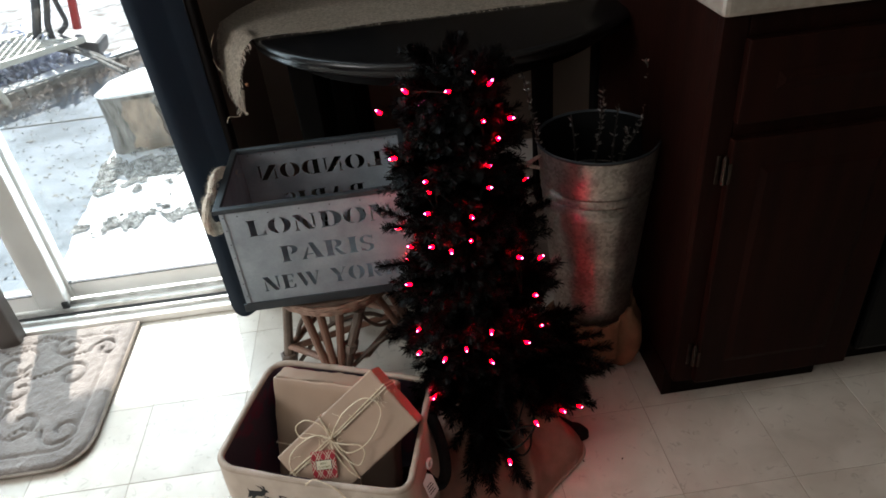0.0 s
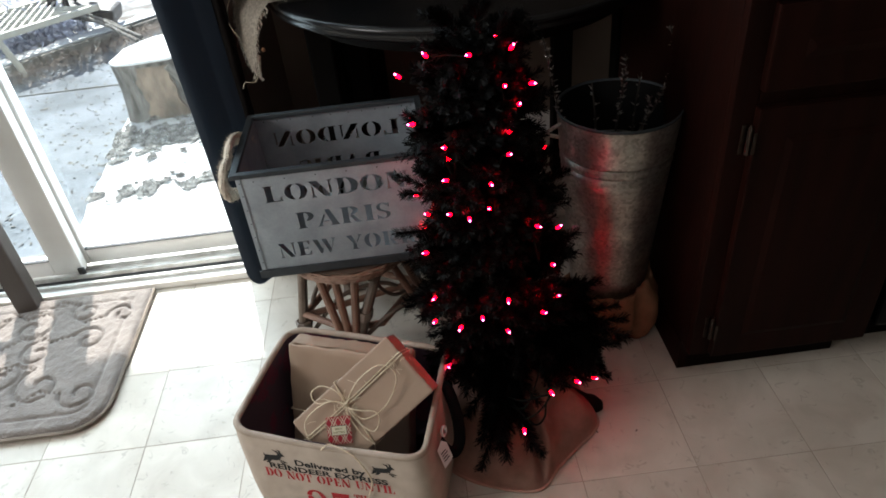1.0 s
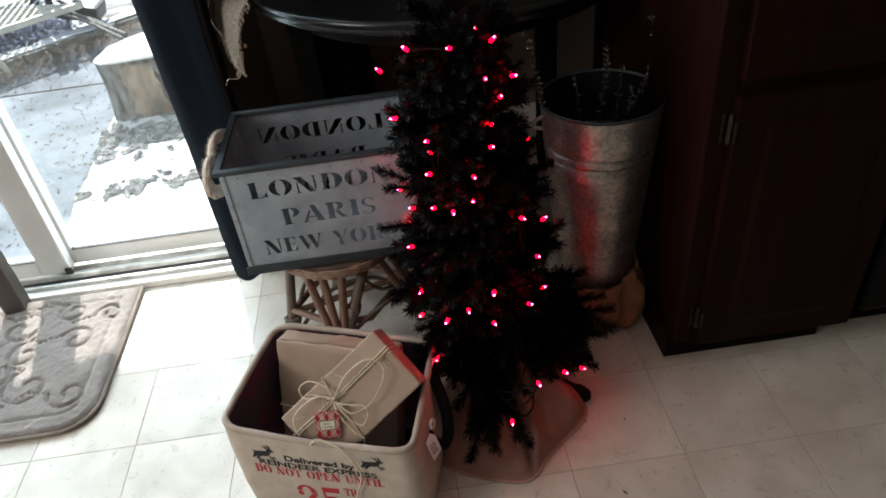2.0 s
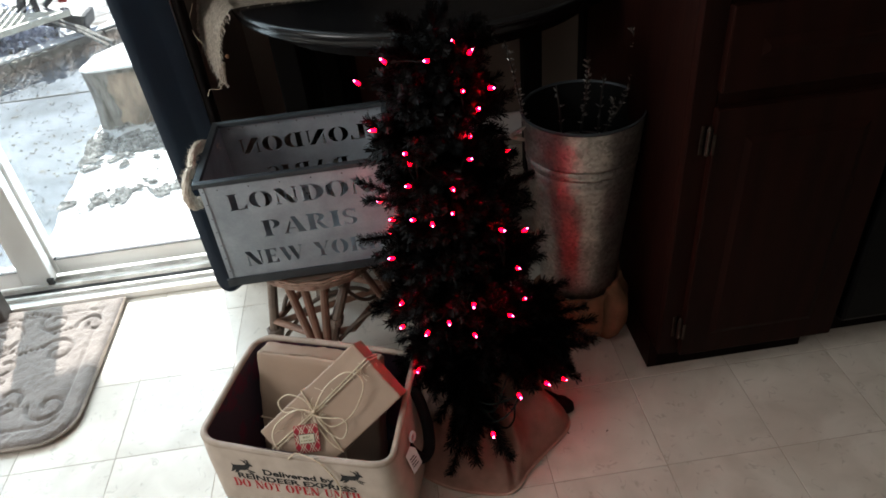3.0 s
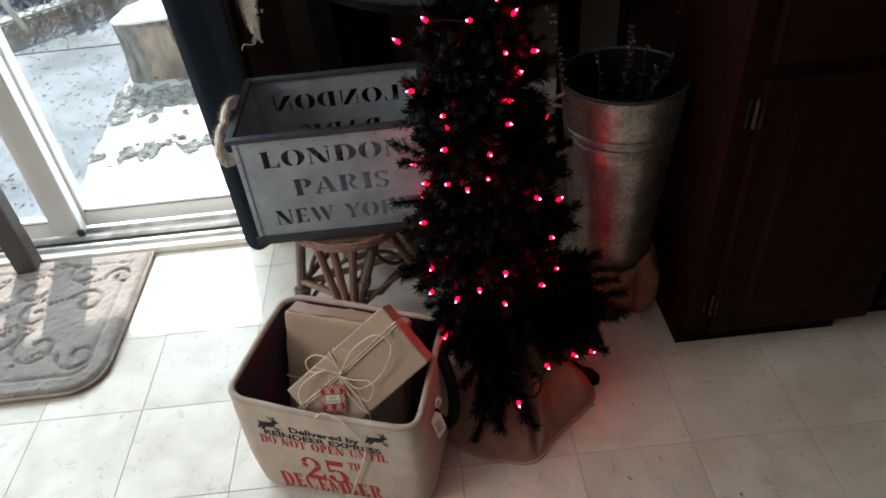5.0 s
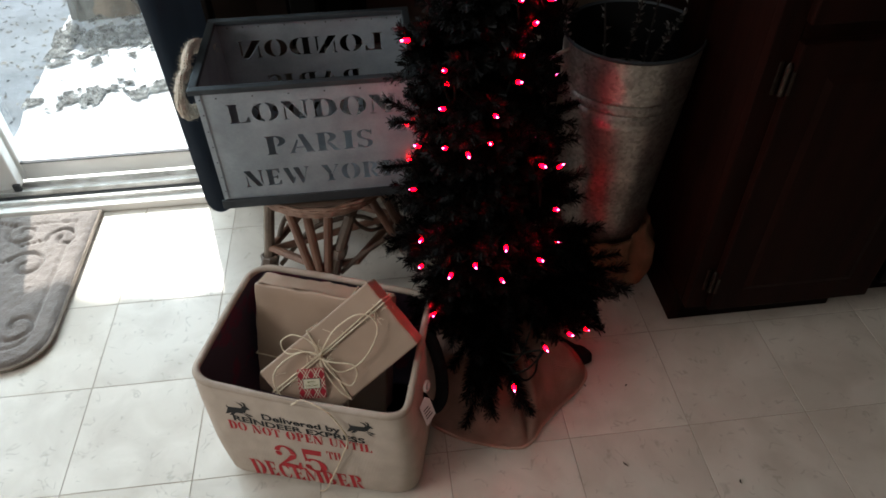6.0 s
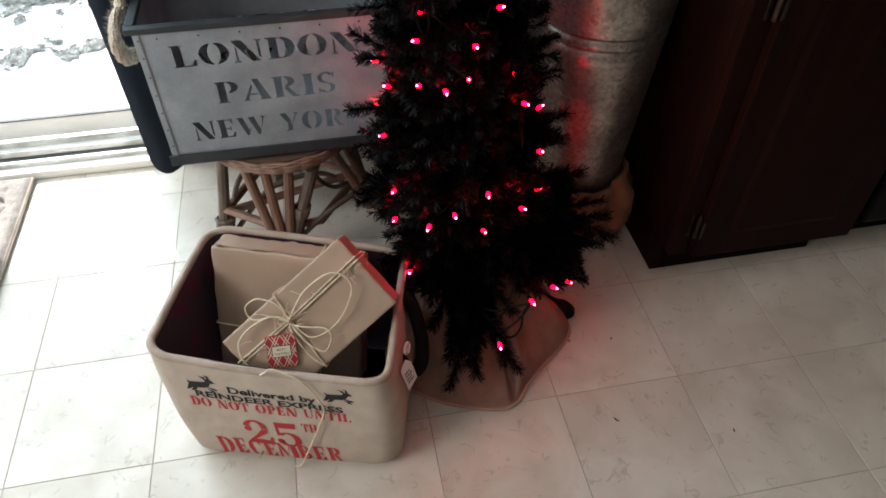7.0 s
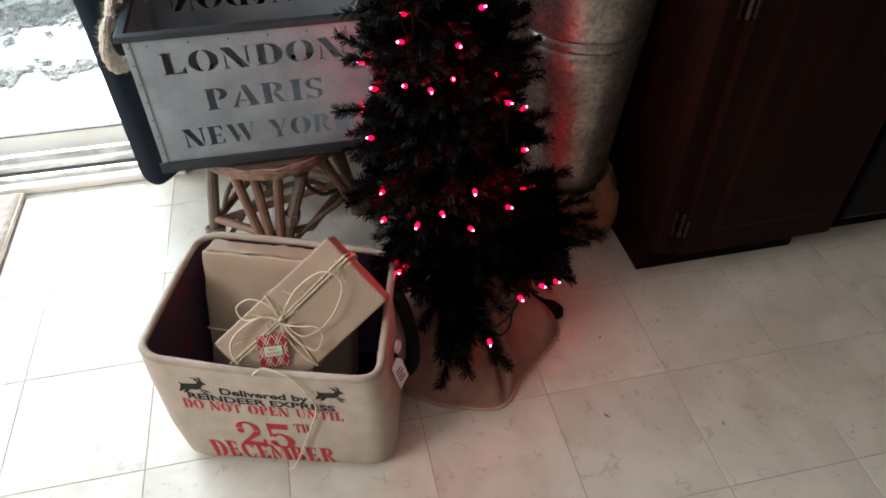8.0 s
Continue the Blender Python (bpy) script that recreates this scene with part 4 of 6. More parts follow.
# ---- door mat ----
def soft_mat():
    mat_ob = thing("door_mat", -1.30, 1.46, 0.0065, label="taupe plush door mat with carved scrolls", category="mat")
    x0, x1, y0, y1, r = -0.45, 0.42, -0.27, 0.225, 0.085
    scrolls = []
    for cx, cy, rr, turn in ((0.23, -0.12, 0.07, 1), (0.13, 0.10, 0.06, -1), (-0.02, -0.06, 0.06, 1), (0.30, 0.03, 0.05, -1), (-0.14, 0.08, 0.07, 1), (-0.25, -0.12, 0.07, -1), (0.05, -0.19, 0.05, -1), (0.26, 0.15, 0.045, 1), (0.34, -0.16, 0.05, 1), (0.18, 0.0, 0.05, 1), (0.0, 0.15, 0.05, -1), (0.36, 0.12, 0.04, -1), (0.12, -0.08, 0.05, -1)):
        pts = []
        for k in range(22):
            a = turn * k * 0.33 + cx * 9
            q = rr * (1 - k / 26)
            pts.append((cx + q * math.cos(a), cy + q * math.sin(a)))
        pts = [(pts[0][0] - 0.10, pts[0][1] - turn * 0.02), (pts[0][0] - 0.05, pts[0][1] + turn * 0.015)] + pts
        scrolls.append(pts)
    pts_all = np.array([p for s in scrolls for a, b in zip(s, s[1:]) for p in ((a[0] * (1 - t) + b[0] * t, a[1] * (1 - t) + b[1] * t) for t in (0, 0.25, 0.5, 0.75))])
    n, m = 250, 150
    verts, faces, index = [], [], {}
    for i in range(n + 1):
        for j in range(m + 1):
            x, y = x0 + (x1 - x0) * i / n, y0 + (y1 - y0) * j / m
            dx, dy = max(x0 + r - x, x - x1 + r, 0), max(y0 + r - y, y - y1 + r, 0) if y < 0 else 0
            d = math.hypot(dx, dy)
            if d > r:
                k = r / d
                x, y = (x0 + r - dx * k if x < 0 else x1 - r + dx * k), y0 + r - dy * k
                d = r
            rim = min(x - x0, x1 - x, y - y0, y1 - y, r - d if dx and dy else 9)
            edge = min(1.0, max(0.0, rim / 0.012))
            near = float(np.min(np.hypot(pts_all[:, 0] - x, pts_all[:, 1] - y)))
            groove = 0.0095 * math.exp(-(near / 0.0048) ** 2)
            border = 0.005 * math.exp(-((rim - 0.045) / 0.005) ** 2)
            z = 0.003 + 0.014 * math.sqrt(edge) - groove * edge - border + 0.0024 * noise.noise((x * 55, y * 55, 0)) + 0.0012 * noise.noise((x * 140, y * 140, 3))
            index[i, j] = len(verts)
            verts.append((x, y, z))
    for i in range(n):
        for j in range(m):
            faces.append((index[i, j], index[i + 1, j], index[i + 1, j + 1], index[i, j + 1]))
    raw("plush_top", verts, faces, M["rug"], mat_ob, smooth=True)
    edge = rounded(x0, y0, x1, y1 + r, r)
    edge = [(x, min(y, y1)) for x, y in edge]
    part("binding", sweep([(x, y, 0.004) for x, y in edge], 0.005, 6, closed=True), M["rug_edge"], mat_ob)


soft_mat()

# ---- post of a chair at the door ----
chair = thing("chair", -1.268, 1.662, 0.0, 8, label="dark taupe painted chair standing by the glass door", category="chair")
for x in (0.05, -0.38):
    part("leg", block(x - 0.028, -0.028, 0.0, x + 0.028, 0.028, 0.95, 0.006), M["post"], chair)
part("rail", block(-0.35, -0.012, 0.75, 0.02, 0.012, 0.82, 0.004), M["post"], chair)
part("stretcher", block(-0.35, -0.012, 0.18, 0.02, 0.012, 0.215, 0.004), M["post"], chair)
bag = thing("bag", -1.40, 1.595, 0.006, label="black cloth bag slumped on the mat by the chair", category="bag")
bm = lathe([(0.02, 0.0), (0.095, 0.002), (0.105, 0.02), (0.095, 0.05), (0.06, 0.075), (0.03, 0.085), (0.002, 0.088)], 24)
for v in bm.verts:
    v.co += Vector((1, 1, 0.6)) * 0.012 * noise.noise(v.co * 14)
part("sack", bm, M["strap"], bag, smooth=True)

# ---- rattan stool ----
stool = thing("wicker_stool", -0.275, 1.42, 0.0, label="small rattan stool with woven seat and splayed legs", category="stool")
SEAT = 0.300
for k in range(17):
    a = k / 16
    rr = 0.152 * math.sqrt(max(0.0, 1 - (0.93 * a) ** 2.2)) + 0.002
    z = SEAT - 0.006 - 0.058 * a
    wob = 16
    pts = [((rr + 0.0022 * math.sin(j * wob * math.tau / 128 + k * math.pi)) * math.cos(j * math.tau / 128), (rr + 0.0022 * math.sin(j * wob * math.tau / 128 + k * math.pi)) * math.sin(j * math.tau / 128), z) for j in range(128)]
    part("woven_ring", sweep(pts, 0.0030, 5, closed=True), M["weave"], stool)
part("seat_core", lathe([(0.001, SEAT - 0.004), (0.148, SEAT - 0.004), (0.146, SEAT - 0.016), (0.128, SEAT - 0.036), (0.095, SEAT - 0.052), (0.055, SEAT - 0.062), (0.001, SEAT - 0.063)], 40), M["wicker_dark"], stool)
legs = []
for ang in (196, 16, 106):
    a = radians(ang)
    top_p, foot = Vector((0.115 * math.cos(a), 0.115 * math.sin(a), SEAT - 0.02)), Vector((0.165 * math.cos(a), 0.165 * math.sin(a), 0.0))
    lg = part("leg", sweep([foot, foot.lerp(top_p, 0.5), top_p], [0.0125, 0.0115, 0.011], 10), M["wicker_dark"], stool)
    bm = bmesh.new()
    coil = []
    for k in range(150):
        t = k / 150
        c = foot.lerp(top_p, 0.01 + 0.31 * t)
        w = 0.0165 - 0.0008 * t + 0.0012 * math.sin(k * 1.9)
        coil.append((c.x + w * math.cos(k * 0.9), c.y + w * math.sin(k * 0.9), c.z))
    part("wrapping", sweep(coil, 0.0042, 5), M["wicker_dark"], lg, "woven cane wrapping at the foot")
    legs.append((foot, top_p))
for (f0, t0), (f1, t1) in zip(legs, legs[1:] + legs[:1]):
    a, b = f0.lerp(t0, 0.36), f1.lerp(t1, 0.36)
    part("stretcher", sweep([a, (a + b) / 2, b], 0.0085, 9), M["wicker"], stool)
    part("curved_brace", sweep(bend([a.lerp(b, 0.06) + Vector((0, 0, -0.05)), a.lerp(b, 0.3) + Vector((0, 0, 0.02)), a.lerp(b, 0.52) + Vector((0, 0, 0.035)), a.lerp(b, 0.75) + Vector((0, 0, 0.02)), a.lerp(b, 0.95) + Vector((0, 0, -0.05))], 6), 0.0055, 7), M["wicker_dark"], stool)
# fan of three canes under the front of the seat, and slanting ones behind
for x0, x1 in ((-0.072, -0.040), (-0.038, -0.026), (0.008, -0.012)):
    part("cane", sweep([(x0, -0.105, SEAT - 0.035), (x1, -0.142, 0.098)], 0.0095, 9), M["wicker"], stool)
for x0, y0, x1, y1 in ((0.085, -0.08, 0.15, -0.075), (0.10, -0.03, 0.155, -0.02), (0.02, 0.10, -0.06, 0.13)):
    part("cane", sweep([(x0, y0, SEAT - 0.03), (x1, y1, 0.10)], 0.0085, 9), M["wicker"], stool)
lg = part("leg", sweep([(0.066, -0.085, SEAT - 0.03), (0.015, -0.125, 0.15), (-0.03, -0.150, 0.0)], [0.0115, 0.0125, 0.0125], 10), M["wicker_dark"], stool)
part("wrapping", sweep([(0.066 - 0.02 * k / 60 + 0.014 * math.cos(k * 0.9), -0.085 - 0.014 * k / 60 + 0.014 * math.sin(k * 0.9), SEAT - 0.035 - 0.03 * k / 60) for k in range(60)], 0.0035, 5), M["wicker_dark"], lg)
part("wrapping", sweep([(0.020 - 0.006 * k / 40 + 0.0145 * math.cos(k * 0.9), -0.122 - 0.003 * k / 40 + 0.0145 * math.sin(k * 0.9), 0.165 - 0.022 * k / 40) for k in range(40)], 0.0032, 5), M["wicker_dark"], lg)
part("stretcher", sweep([(-0.135, -0.045, 0.112), (-0.03, -0.125, 0.118), (0.05, -0.118, 0.118), (0.145, 0.03, 0.112)], 0.0088, 9), M["wicker"], stool)
part("curved_brace", sweep(bend([(0.015, -0.13, 0.10), (0.06, -0.12, 0.135), (0.11, -0.09, 0.145), (0.15, -0.03, 0.13)], 7), 0.0055, 7), M["wicker_dark"], stool)
part("curved_brace", sweep(bend([(0.045, -0.08, 0.235), (0.055, -0.075, 0.19), (0.085, -0.06, 0.15), (0.125, -0.02, 0.13)], 7), 0.0045, 7), M["wicker_dark"], stool)
part("binding", sweep([(-0.075 + 0.012 * math.cos(k * 0.8) + k * 0.0008, -0.140 + 0.012 * math.sin(k * 0.8), 0.100 + 0.0002 * k) for k in range(70)], 0.0028, 5), M["wicker"], stool)

vent = thing("floor_box", -0.25, 2.0, 0.0, label="pale blue-grey box standing behind the stool", category="box")
part("case", block(-0.13, -0.06, 0.0, 0.13, 0.06, 0.09, 0.006), M["white_plastic"], vent)


# ---- stencil letters, built from straight and crescent pieces ----
def crescent(cx, cy, rx, ry, ix, iy, a0, a1, n=14):
    o = [(cx + rx * math.cos(radians(a0 + (a1 - a0) * k / n)), cy + ry * math.sin(radians(a0 + (a1 - a0) * k / n))) for k in range(n + 1)]
    i = [(cx + ix * math.cos(radians(a0 + (a1 - a0) * k / n)), cy + iy * math.sin(radians(a0 + (a1 - a0) * k / n))) for k in range(n + 1)]
    return o + i[::-1]


def bar(x0, y0, x1, y1):
    return [(x0, y0), (x1, y0), (x1, y1), (x0, y1)]


def serif_stem(x, w=0.26, s=0.08, t=0.07):
    return [(x, t), (x - s, t * 0.5), (x - s, 0), (x + w + s, 0), (x + w + s, t * 0.5), (x + w, t), (x + w, 1 - t), (x + w + s, 1 - t * 0.5), (x + w + s, 1), (x - s, 1), (x - s, 1 - t * 0.5), (x, 1 - t)]


GLYPHS = {
    "L": (0.78, [serif_stem(0.1), bar(0.44, 0, 0.60, 0.07), [(0.60, 0), (0.74, 0), (0.74, 0.30), (0.68, 0.30), (0.60, 0.07)]]),
    "O": (0.94, [crescent(0.43, 0.5, 0.43, 0.5, 0.16, 0.44, 97, 263), crescent(0.49, 0.5, 0.43, 0.5, 0.16, 0.44, -83, 83)]),
    "N": (0.98, [[(0.04, 1), (0.34, 1), (0.84, 0.0), (0.58, 0.0), (0.04, 0.95)], [(0.02, 0), (0.24, 0), (0.24, 0.04), (0.16, 0.07), (0.16, 0.62), (0.10, 0.72), (0.10, 0.07), (0.02, 0.04)],
                 [(0.72, 1), (0.94, 1), (0.94, 0.96), (0.87, 0.93), (0.87, 0.10), (0.79, 0.26), (0.79, 0.93), (0.72, 0.96)]]),
    "D": (0.92, [serif_stem(0.1), crescent(0.44, 0.5, 0.46, 0.5, 0.17, 0.43, -84, 84)]),
    "P": (0.80, [serif_stem(0.1), crescent(0.43, 0.72, 0.35, 0.28, 0.12, 0.20, -86, 86)]),
    "A": (0.96, [[(0.40, 1), (0.60, 1), (0.93, 0.05), (0.97, 0.05), (0.97, 0), (0.56, 0), (0.56, 0.05), (0.64, 0.05)], [(0.0, 0), (0.26, 0), (0.26, 0.04), (0.19, 0.06), (0.38, 0.66), (0.35, 0.76), (0.07, 0.06), (0.0, 0.04)], bar(0.28, 0.26, 0.54, 0.33)]),
    "R": (0.94, [serif_stem(0.1), crescent(0.43, 0.74, 0.35, 0.26, 0.12, 0.18, -86, 86), [(0.40, 0.46), (0.56, 0.46), (0.80, 0.07), (0.90, 0.05), (0.90, 0), (0.64, 0)]]),
    "I": (0.42, [serif_stem(0.1)]),
    "S": (0.70, [crescent(0.35, 0.74, 0.28, 0.26, 0.12, 0.20, 25, 235), [(0.10, 0.70), (0.30, 0.56), (0.62, 0.40), (0.64, 0.26), (0.46, 0.40), (0.12, 0.56)], crescent(0.35, 0.26, 0.29, 0.26, 0.12, 0.20, -155, 55), [(0.58, 0.72), (0.62, 0.72), (0.62, 1.0), (0.58, 0.96)], [(0.08, 0.28), (0.12, 0.28), (0.12, 0.04), (0.08, 0.0)]]),
    "E": (0.80, [serif_stem(0.1), [(0.42, 0), (0.72, 0), (0.74, 0.28), (0.68, 0.28), (0.60, 0.07), (0.42, 0.07)], [(0.42, 1), (0.70, 1), (0.70, 0.74), (0.65, 0.74), (0.58, 0.93), (0.42, 0.93)], bar(0.36, 0.46, 0.54, 0.53), bar(0.54, 0.38, 0.59, 0.61)]),
    "W": (1.32, [[(0.0, 1), (0.30, 1), (0.50, 0.30), (0.42, 0.0), (0.36, 0.0), (0.06, 0.95)], [(0.52, 1), (0.80, 1), (1.0, 0.28), (0.92, 0.0), (0.86, 0.0), (0.54, 0.95)], [(0.55, 0.42), (0.52, 0.32), (0.44, 0.02), (0.48, 0.02), (0.62, 0.52)], [(1.02, 0.30), (0.94, 0.02), (0.97, 0.02), (1.22, 0.94), (1.29, 0.96), (1.29, 1), (1.06, 1), (1.06, 0.96), (1.16, 0.94)]]),
    "Y": (0.92, [[(0.0, 1), (0.32, 1), (0.52, 0.52), (0.42, 0.42), (0.32, 0.48), (0.06, 0.95)], [(0.56, 0.50), (0.60, 0.46), (0.82, 0.94), (0.90, 0.96), (0.90, 1), (0.66, 1), (0.66, 0.96), (0.75, 0.94)], [(0.34, 0.42), (0.54, 0.42), (0.54, 0.06), (0.64, 0.04), (0.64, 0), (0.24, 0), (0.24, 0.04), (0.34, 0.06)]]),
    "K": (0.96, [serif_stem(0.1), [(0.36, 0.50), (0.42, 0.56), (0.70, 0.93), (0.62, 0.96), (0.62, 1), (0.90, 1), (0.90, 0.96), (0.80, 0.93), (0.52, 0.58)], [(0.42, 0.50), (0.56, 0.62), (0.86, 0.06), (0.94, 0.04), (0.94, 0), (0.62, 0)]]),
    "T": (0.86, [[(0.32, 0.9), (0.54, 0.9), (0.54, 0.06), (0.64, 0.04), (0.64, 0), (0.22, 0), (0.22, 0.04), (0.32, 0.06)], [(0.0, 1), (0.28, 1), (0.28, 0.93), (0.14, 0.93), (0.06, 0.68), (0.0, 0.68)], [(0.86, 1), (0.58, 1), (0.58, 0.93), (0.72, 0.93), (0.80, 0.68), (0.86, 0.68)], bar(0.28, 0.94, 0.58, 1.0)]),
    "H": (1.0, [serif_stem(0.1), serif_stem(0.64), bar(0.42, 0.46, 0.58, 0.54)]),
    "U": (0.94, [[(0.0, 1), (0.40, 1), (0.40, 0.95), (0.32, 0.93), (0.32, 0.24), (0.36, 0.10), (0.42, 0.0), (0.24, 0.04), (0.11, 0.22), (0.11, 0.93), (0.0, 0.95)], [(0.60, 1), (0.90, 1), (0.90, 0.95), (0.80, 0.93), (0.80, 0.26), (0.68, 0.06), (0.48, 0.0), (0.48, 0.06), (0.64, 0.12), (0.72, 0.28), (0.72, 0.93), (0.60, 0.95)]]),
    "C": (0.88, [crescent(0.45, 0.5, 0.43, 0.5, 0.16, 0.44, 97, 263), crescent(0.48, 0.5, 0.36, 0.5, 0.24, 0.43, 25, 84), crescent(0.48, 0.5, 0.36, 0.5, 0.28, 0.43, -84, -25)]),
    "M": (1.16, [[(0.0, 1), (0.28, 1), (0.54, 0.28), (0.48, 0.06), (0.10, 0.90), (0.0, 0.95)], [(0.02, 0), (0.26, 0), (0.18, 0.07), (0.18, 0.62), (0.10, 0.78), (0.10, 0.07)], [(0.60, 0.30), (0.55, 0.16), (0.80, 1), (0.88, 1)], [(0.84, 0.05), (0.74, 0), (1.14, 0), (1.06, 0.05), (1.06, 0.95), (1.14, 1), (0.92, 1), (0.84, 0.72)]]),
    "B": (0.88, [serif_stem(0.1), crescent(0.40, 0.745, 0.34, 0.255, 0.14, 0.19, -86, 86), crescent(0.40, 0.26, 0.40, 0.26, 0.17, 0.19, -86, 86)]),
}


def stencil(word, x0, x1, z0, z1, gap=0.07, space=0.5):
    """Outlines of a word set between x0 and x1, z0 and z1."""
    width = sum(space if c == " " else GLYPHS[c][0] + gap for c in word) - gap
    sx, out, pen = (x1 - x0) / width, [], 0.0
    for c in word:
        if c == " ":
            pen += space
            continue
        w, shapes = GLYPHS[c]
        for s in shapes:
            out.append([(x0 + (pen + x) * sx, z0 + z * (z1 - z0)) for x, z in s])
        pen += w + gap
    return out


def pierced_sheet(name, x0, z0, x1, z1, y, thick, shapes, material, parent, label=""):
    """A metal sheet facing the y axis with the shapes cut through it."""
    bm = block(x0, y, z0, x1, y + thick, z1)
    me = bpy.data.meshes.new(name)
    bm.to_mesh(me)
    bm.free()
    ob = new(name, me)
    cut = bmesh.new()
    for s in shapes:
        lower = [cut.verts.new((px, y - 0.01, pz)) for px, pz in s]
        upper = [cut.verts.new((px, y + thick + 0.01, pz)) for px, pz in s]
        cut.faces.new(lower)
        cut.faces.new(upper[::-1])
        n = len(s)
        for k in range(n):
            cut.faces.new((lower[k], upper[k], upper[(k + 1) % n], lower[(k + 1) % n]))
    bmesh.ops.recalc_face_normals(cut, faces=cut.faces)
    cme = bpy.data.meshes.new("cutter")
    cut.to_mesh(cme)
    cut.free()
    cob = new("cutter", cme)
    mod = ob.modifiers.new("cut", "BOOLEAN")
    mod.object, mod.operation, mod.solver, mod.use_self = cob, "DIFFERENCE", "EXACT", True
    dg = bpy.context.evaluated_depsgraph_get()
    done = bpy.data.meshes.new_from_object(ob.evaluated_get(dg))
    ob.modifiers.clear()
    ob.data = done
    done.materials.clear()
    done.materials.append(material)
    bpy.data.objects.remove(cob)
    ob.parent = parent
    return tagged(ob, label)


# ---- galvanised crate ----
crate = thing("metal_crate", -0.268, 1.285, 0.304, label="open galvanised metal crate with cut-out city names", category="crate")
CW, CD, CH = 0.187, 0.262, 0.244
rows_text = [("LONDON", -0.139, 0.150, 0.181, 0.218), ("PARIS", -0.088, 0.105, 0.111, 0.150), ("NEW YORK", -0.138, 0.150, 0.044, 0.080)]
front_shapes = [s for w, a, b, c, d in rows_text for s in stencil(w, a, b, c, d)]
back_rows = [(w, a, b, c - drop, d - drop) for (w, a, b, c, d), drop in zip(rows_text, (0.013, 0.021, 0.021))]
back_shapes = [[(-x, z) for x, z in s][::-1] for w, a, b, c, d in back_rows for s in stencil(w, a, b, c, d)]
pierced_sheet("front_sheet", -CW + 0.008, 0.012, CW, CH, 0.0, 0.0014, front_shapes, M["zinc"], crate, "pale zinc sheet with cut-out lettering")
# back and ends take the darker zinc, which paints the shade inside the crate
pierced_sheet("back_sheet", -CW + 0.008, 0.012, CW, CH, CD - 0.0014, 0.0014, back_shapes, M["zinc_shaded"], crate, "zinc sheet with cut-out lettering")
part("end_sheet", block(-CW + 0.0065, 0.0, 0.012, -CW + 0.0079, CD, CH), M["zinc_shaded"], crate)
part("end_sheet", block(CW, 0.0, 0.012, CW + 0.0014, CD, CH), M["zinc_shaded"], crate)
part("base_sheet", block(-CW + 0.008, 0.0014, 0.008, CW, CD - 0.0014, 0.0115), M["zinc"], crate)
for y0, y1 in ((-0.005, 0.009), (CD - 0.009, CD + 0.005)):
    part("rim", block(-CW - 0.006, y0, CH - 0.002, CW + 0.006, y1, CH + 0.008, 0.002), M["zinc_inner"], crate, "dark folded metal rim")
for x0 in (-CW - 0.006, CW - 0.008):
    part("rim", block(x0, 0.0092, CH - 0.002, x0 + 0.014, CD - 0.0092, CH + 0.008, 0.002), M["zinc_inner"], crate, "dark folded metal rim")
part("lower_band", block(-CW - 0.002, -0.004, 0.0, CW + 0.002, -0.0006, 0.020, 0.001), M["zinc_inner"], crate, "dark bent band along the bottom")
part("lower_band", block(-CW - 0.002, 0.0, 0.0, CW + 0.002, CD, 0.0075, 0.001), M["zinc_inner"], crate)
part("corner_strip", block(-CW + 0.004, -0.0025, 0.021, -CW + 0.0135, -0.0006, CH - 0.003, 0.0005), M["zinc"], crate, "riveted corner strip")
nail = lathe([(0.0001, 0.0010), (0.0010, 0.0007), (0.0015, 0.0)], 8)
nail_me = bpy.data.meshes.new("rivet")
nail.to_mesh(nail_me)
nail.free()
nail_me.materials.append(M["rivet"])
spots = [(-CW + 0.0105, -0.0025, z) for z in (0.04, 0.072, 0.105, 0.138, 0.17, 0.203, 0.232)] + [(x, -0.0004, CH - 0.012) for x in (-0.15, -0.09, -0.03, 0.03, 0.09, 0.15)] \
    + [(x, CD - 0.002, CH - 0.010) for x in (-0.16, -0.13, -0.10, -0.05, -0.01, 0.03, 0.06, 0.09, 0.12, 0.15, 0.17)]
for x, y, z in spots:
    rv = new("rivet", nail_me)
    rv.parent = crate
    rv.matrix_basis = pose(x, y, z, 90, 0, 0)
# rope handle knotted on the end
rope_line = bend([(-CW + 0.002, 0.205, 0.222), (-CW - 0.016, 0.190, 0.236), (-CW - 0.020, 0.145, 0.254), (-CW - 0.020, 0.100, 0.258), (-CW - 0.022, 0.074, 0.240), (-CW - 0.024, 0.044, 0.246), (-CW - 0.026, 0.018, 0.224), (-CW - 0.022, 0.030, 0.192), (-CW - 0.012, 0.075, 0.172), (-CW + 0.002, 0.085, 0.172)], 8)
hr = part("rope_handle", sweep(rope_line, 0.008, 8), M["rope"], crate, "shaggy twisted sisal rope handle")
for s in range(3):
    pts = []
    for k, p in enumerate(rope_line):
        a = k * 0.55 + s * math.tau / 3
        pts.append(p + Vector((0.004 * math.sin(a), 0.0075 * math.cos(a), 0.0075 * math.sin(a))))
    part("strand", sweep(pts, 0.0068, 7), M["rope"], hr)
verts, faces = [], []
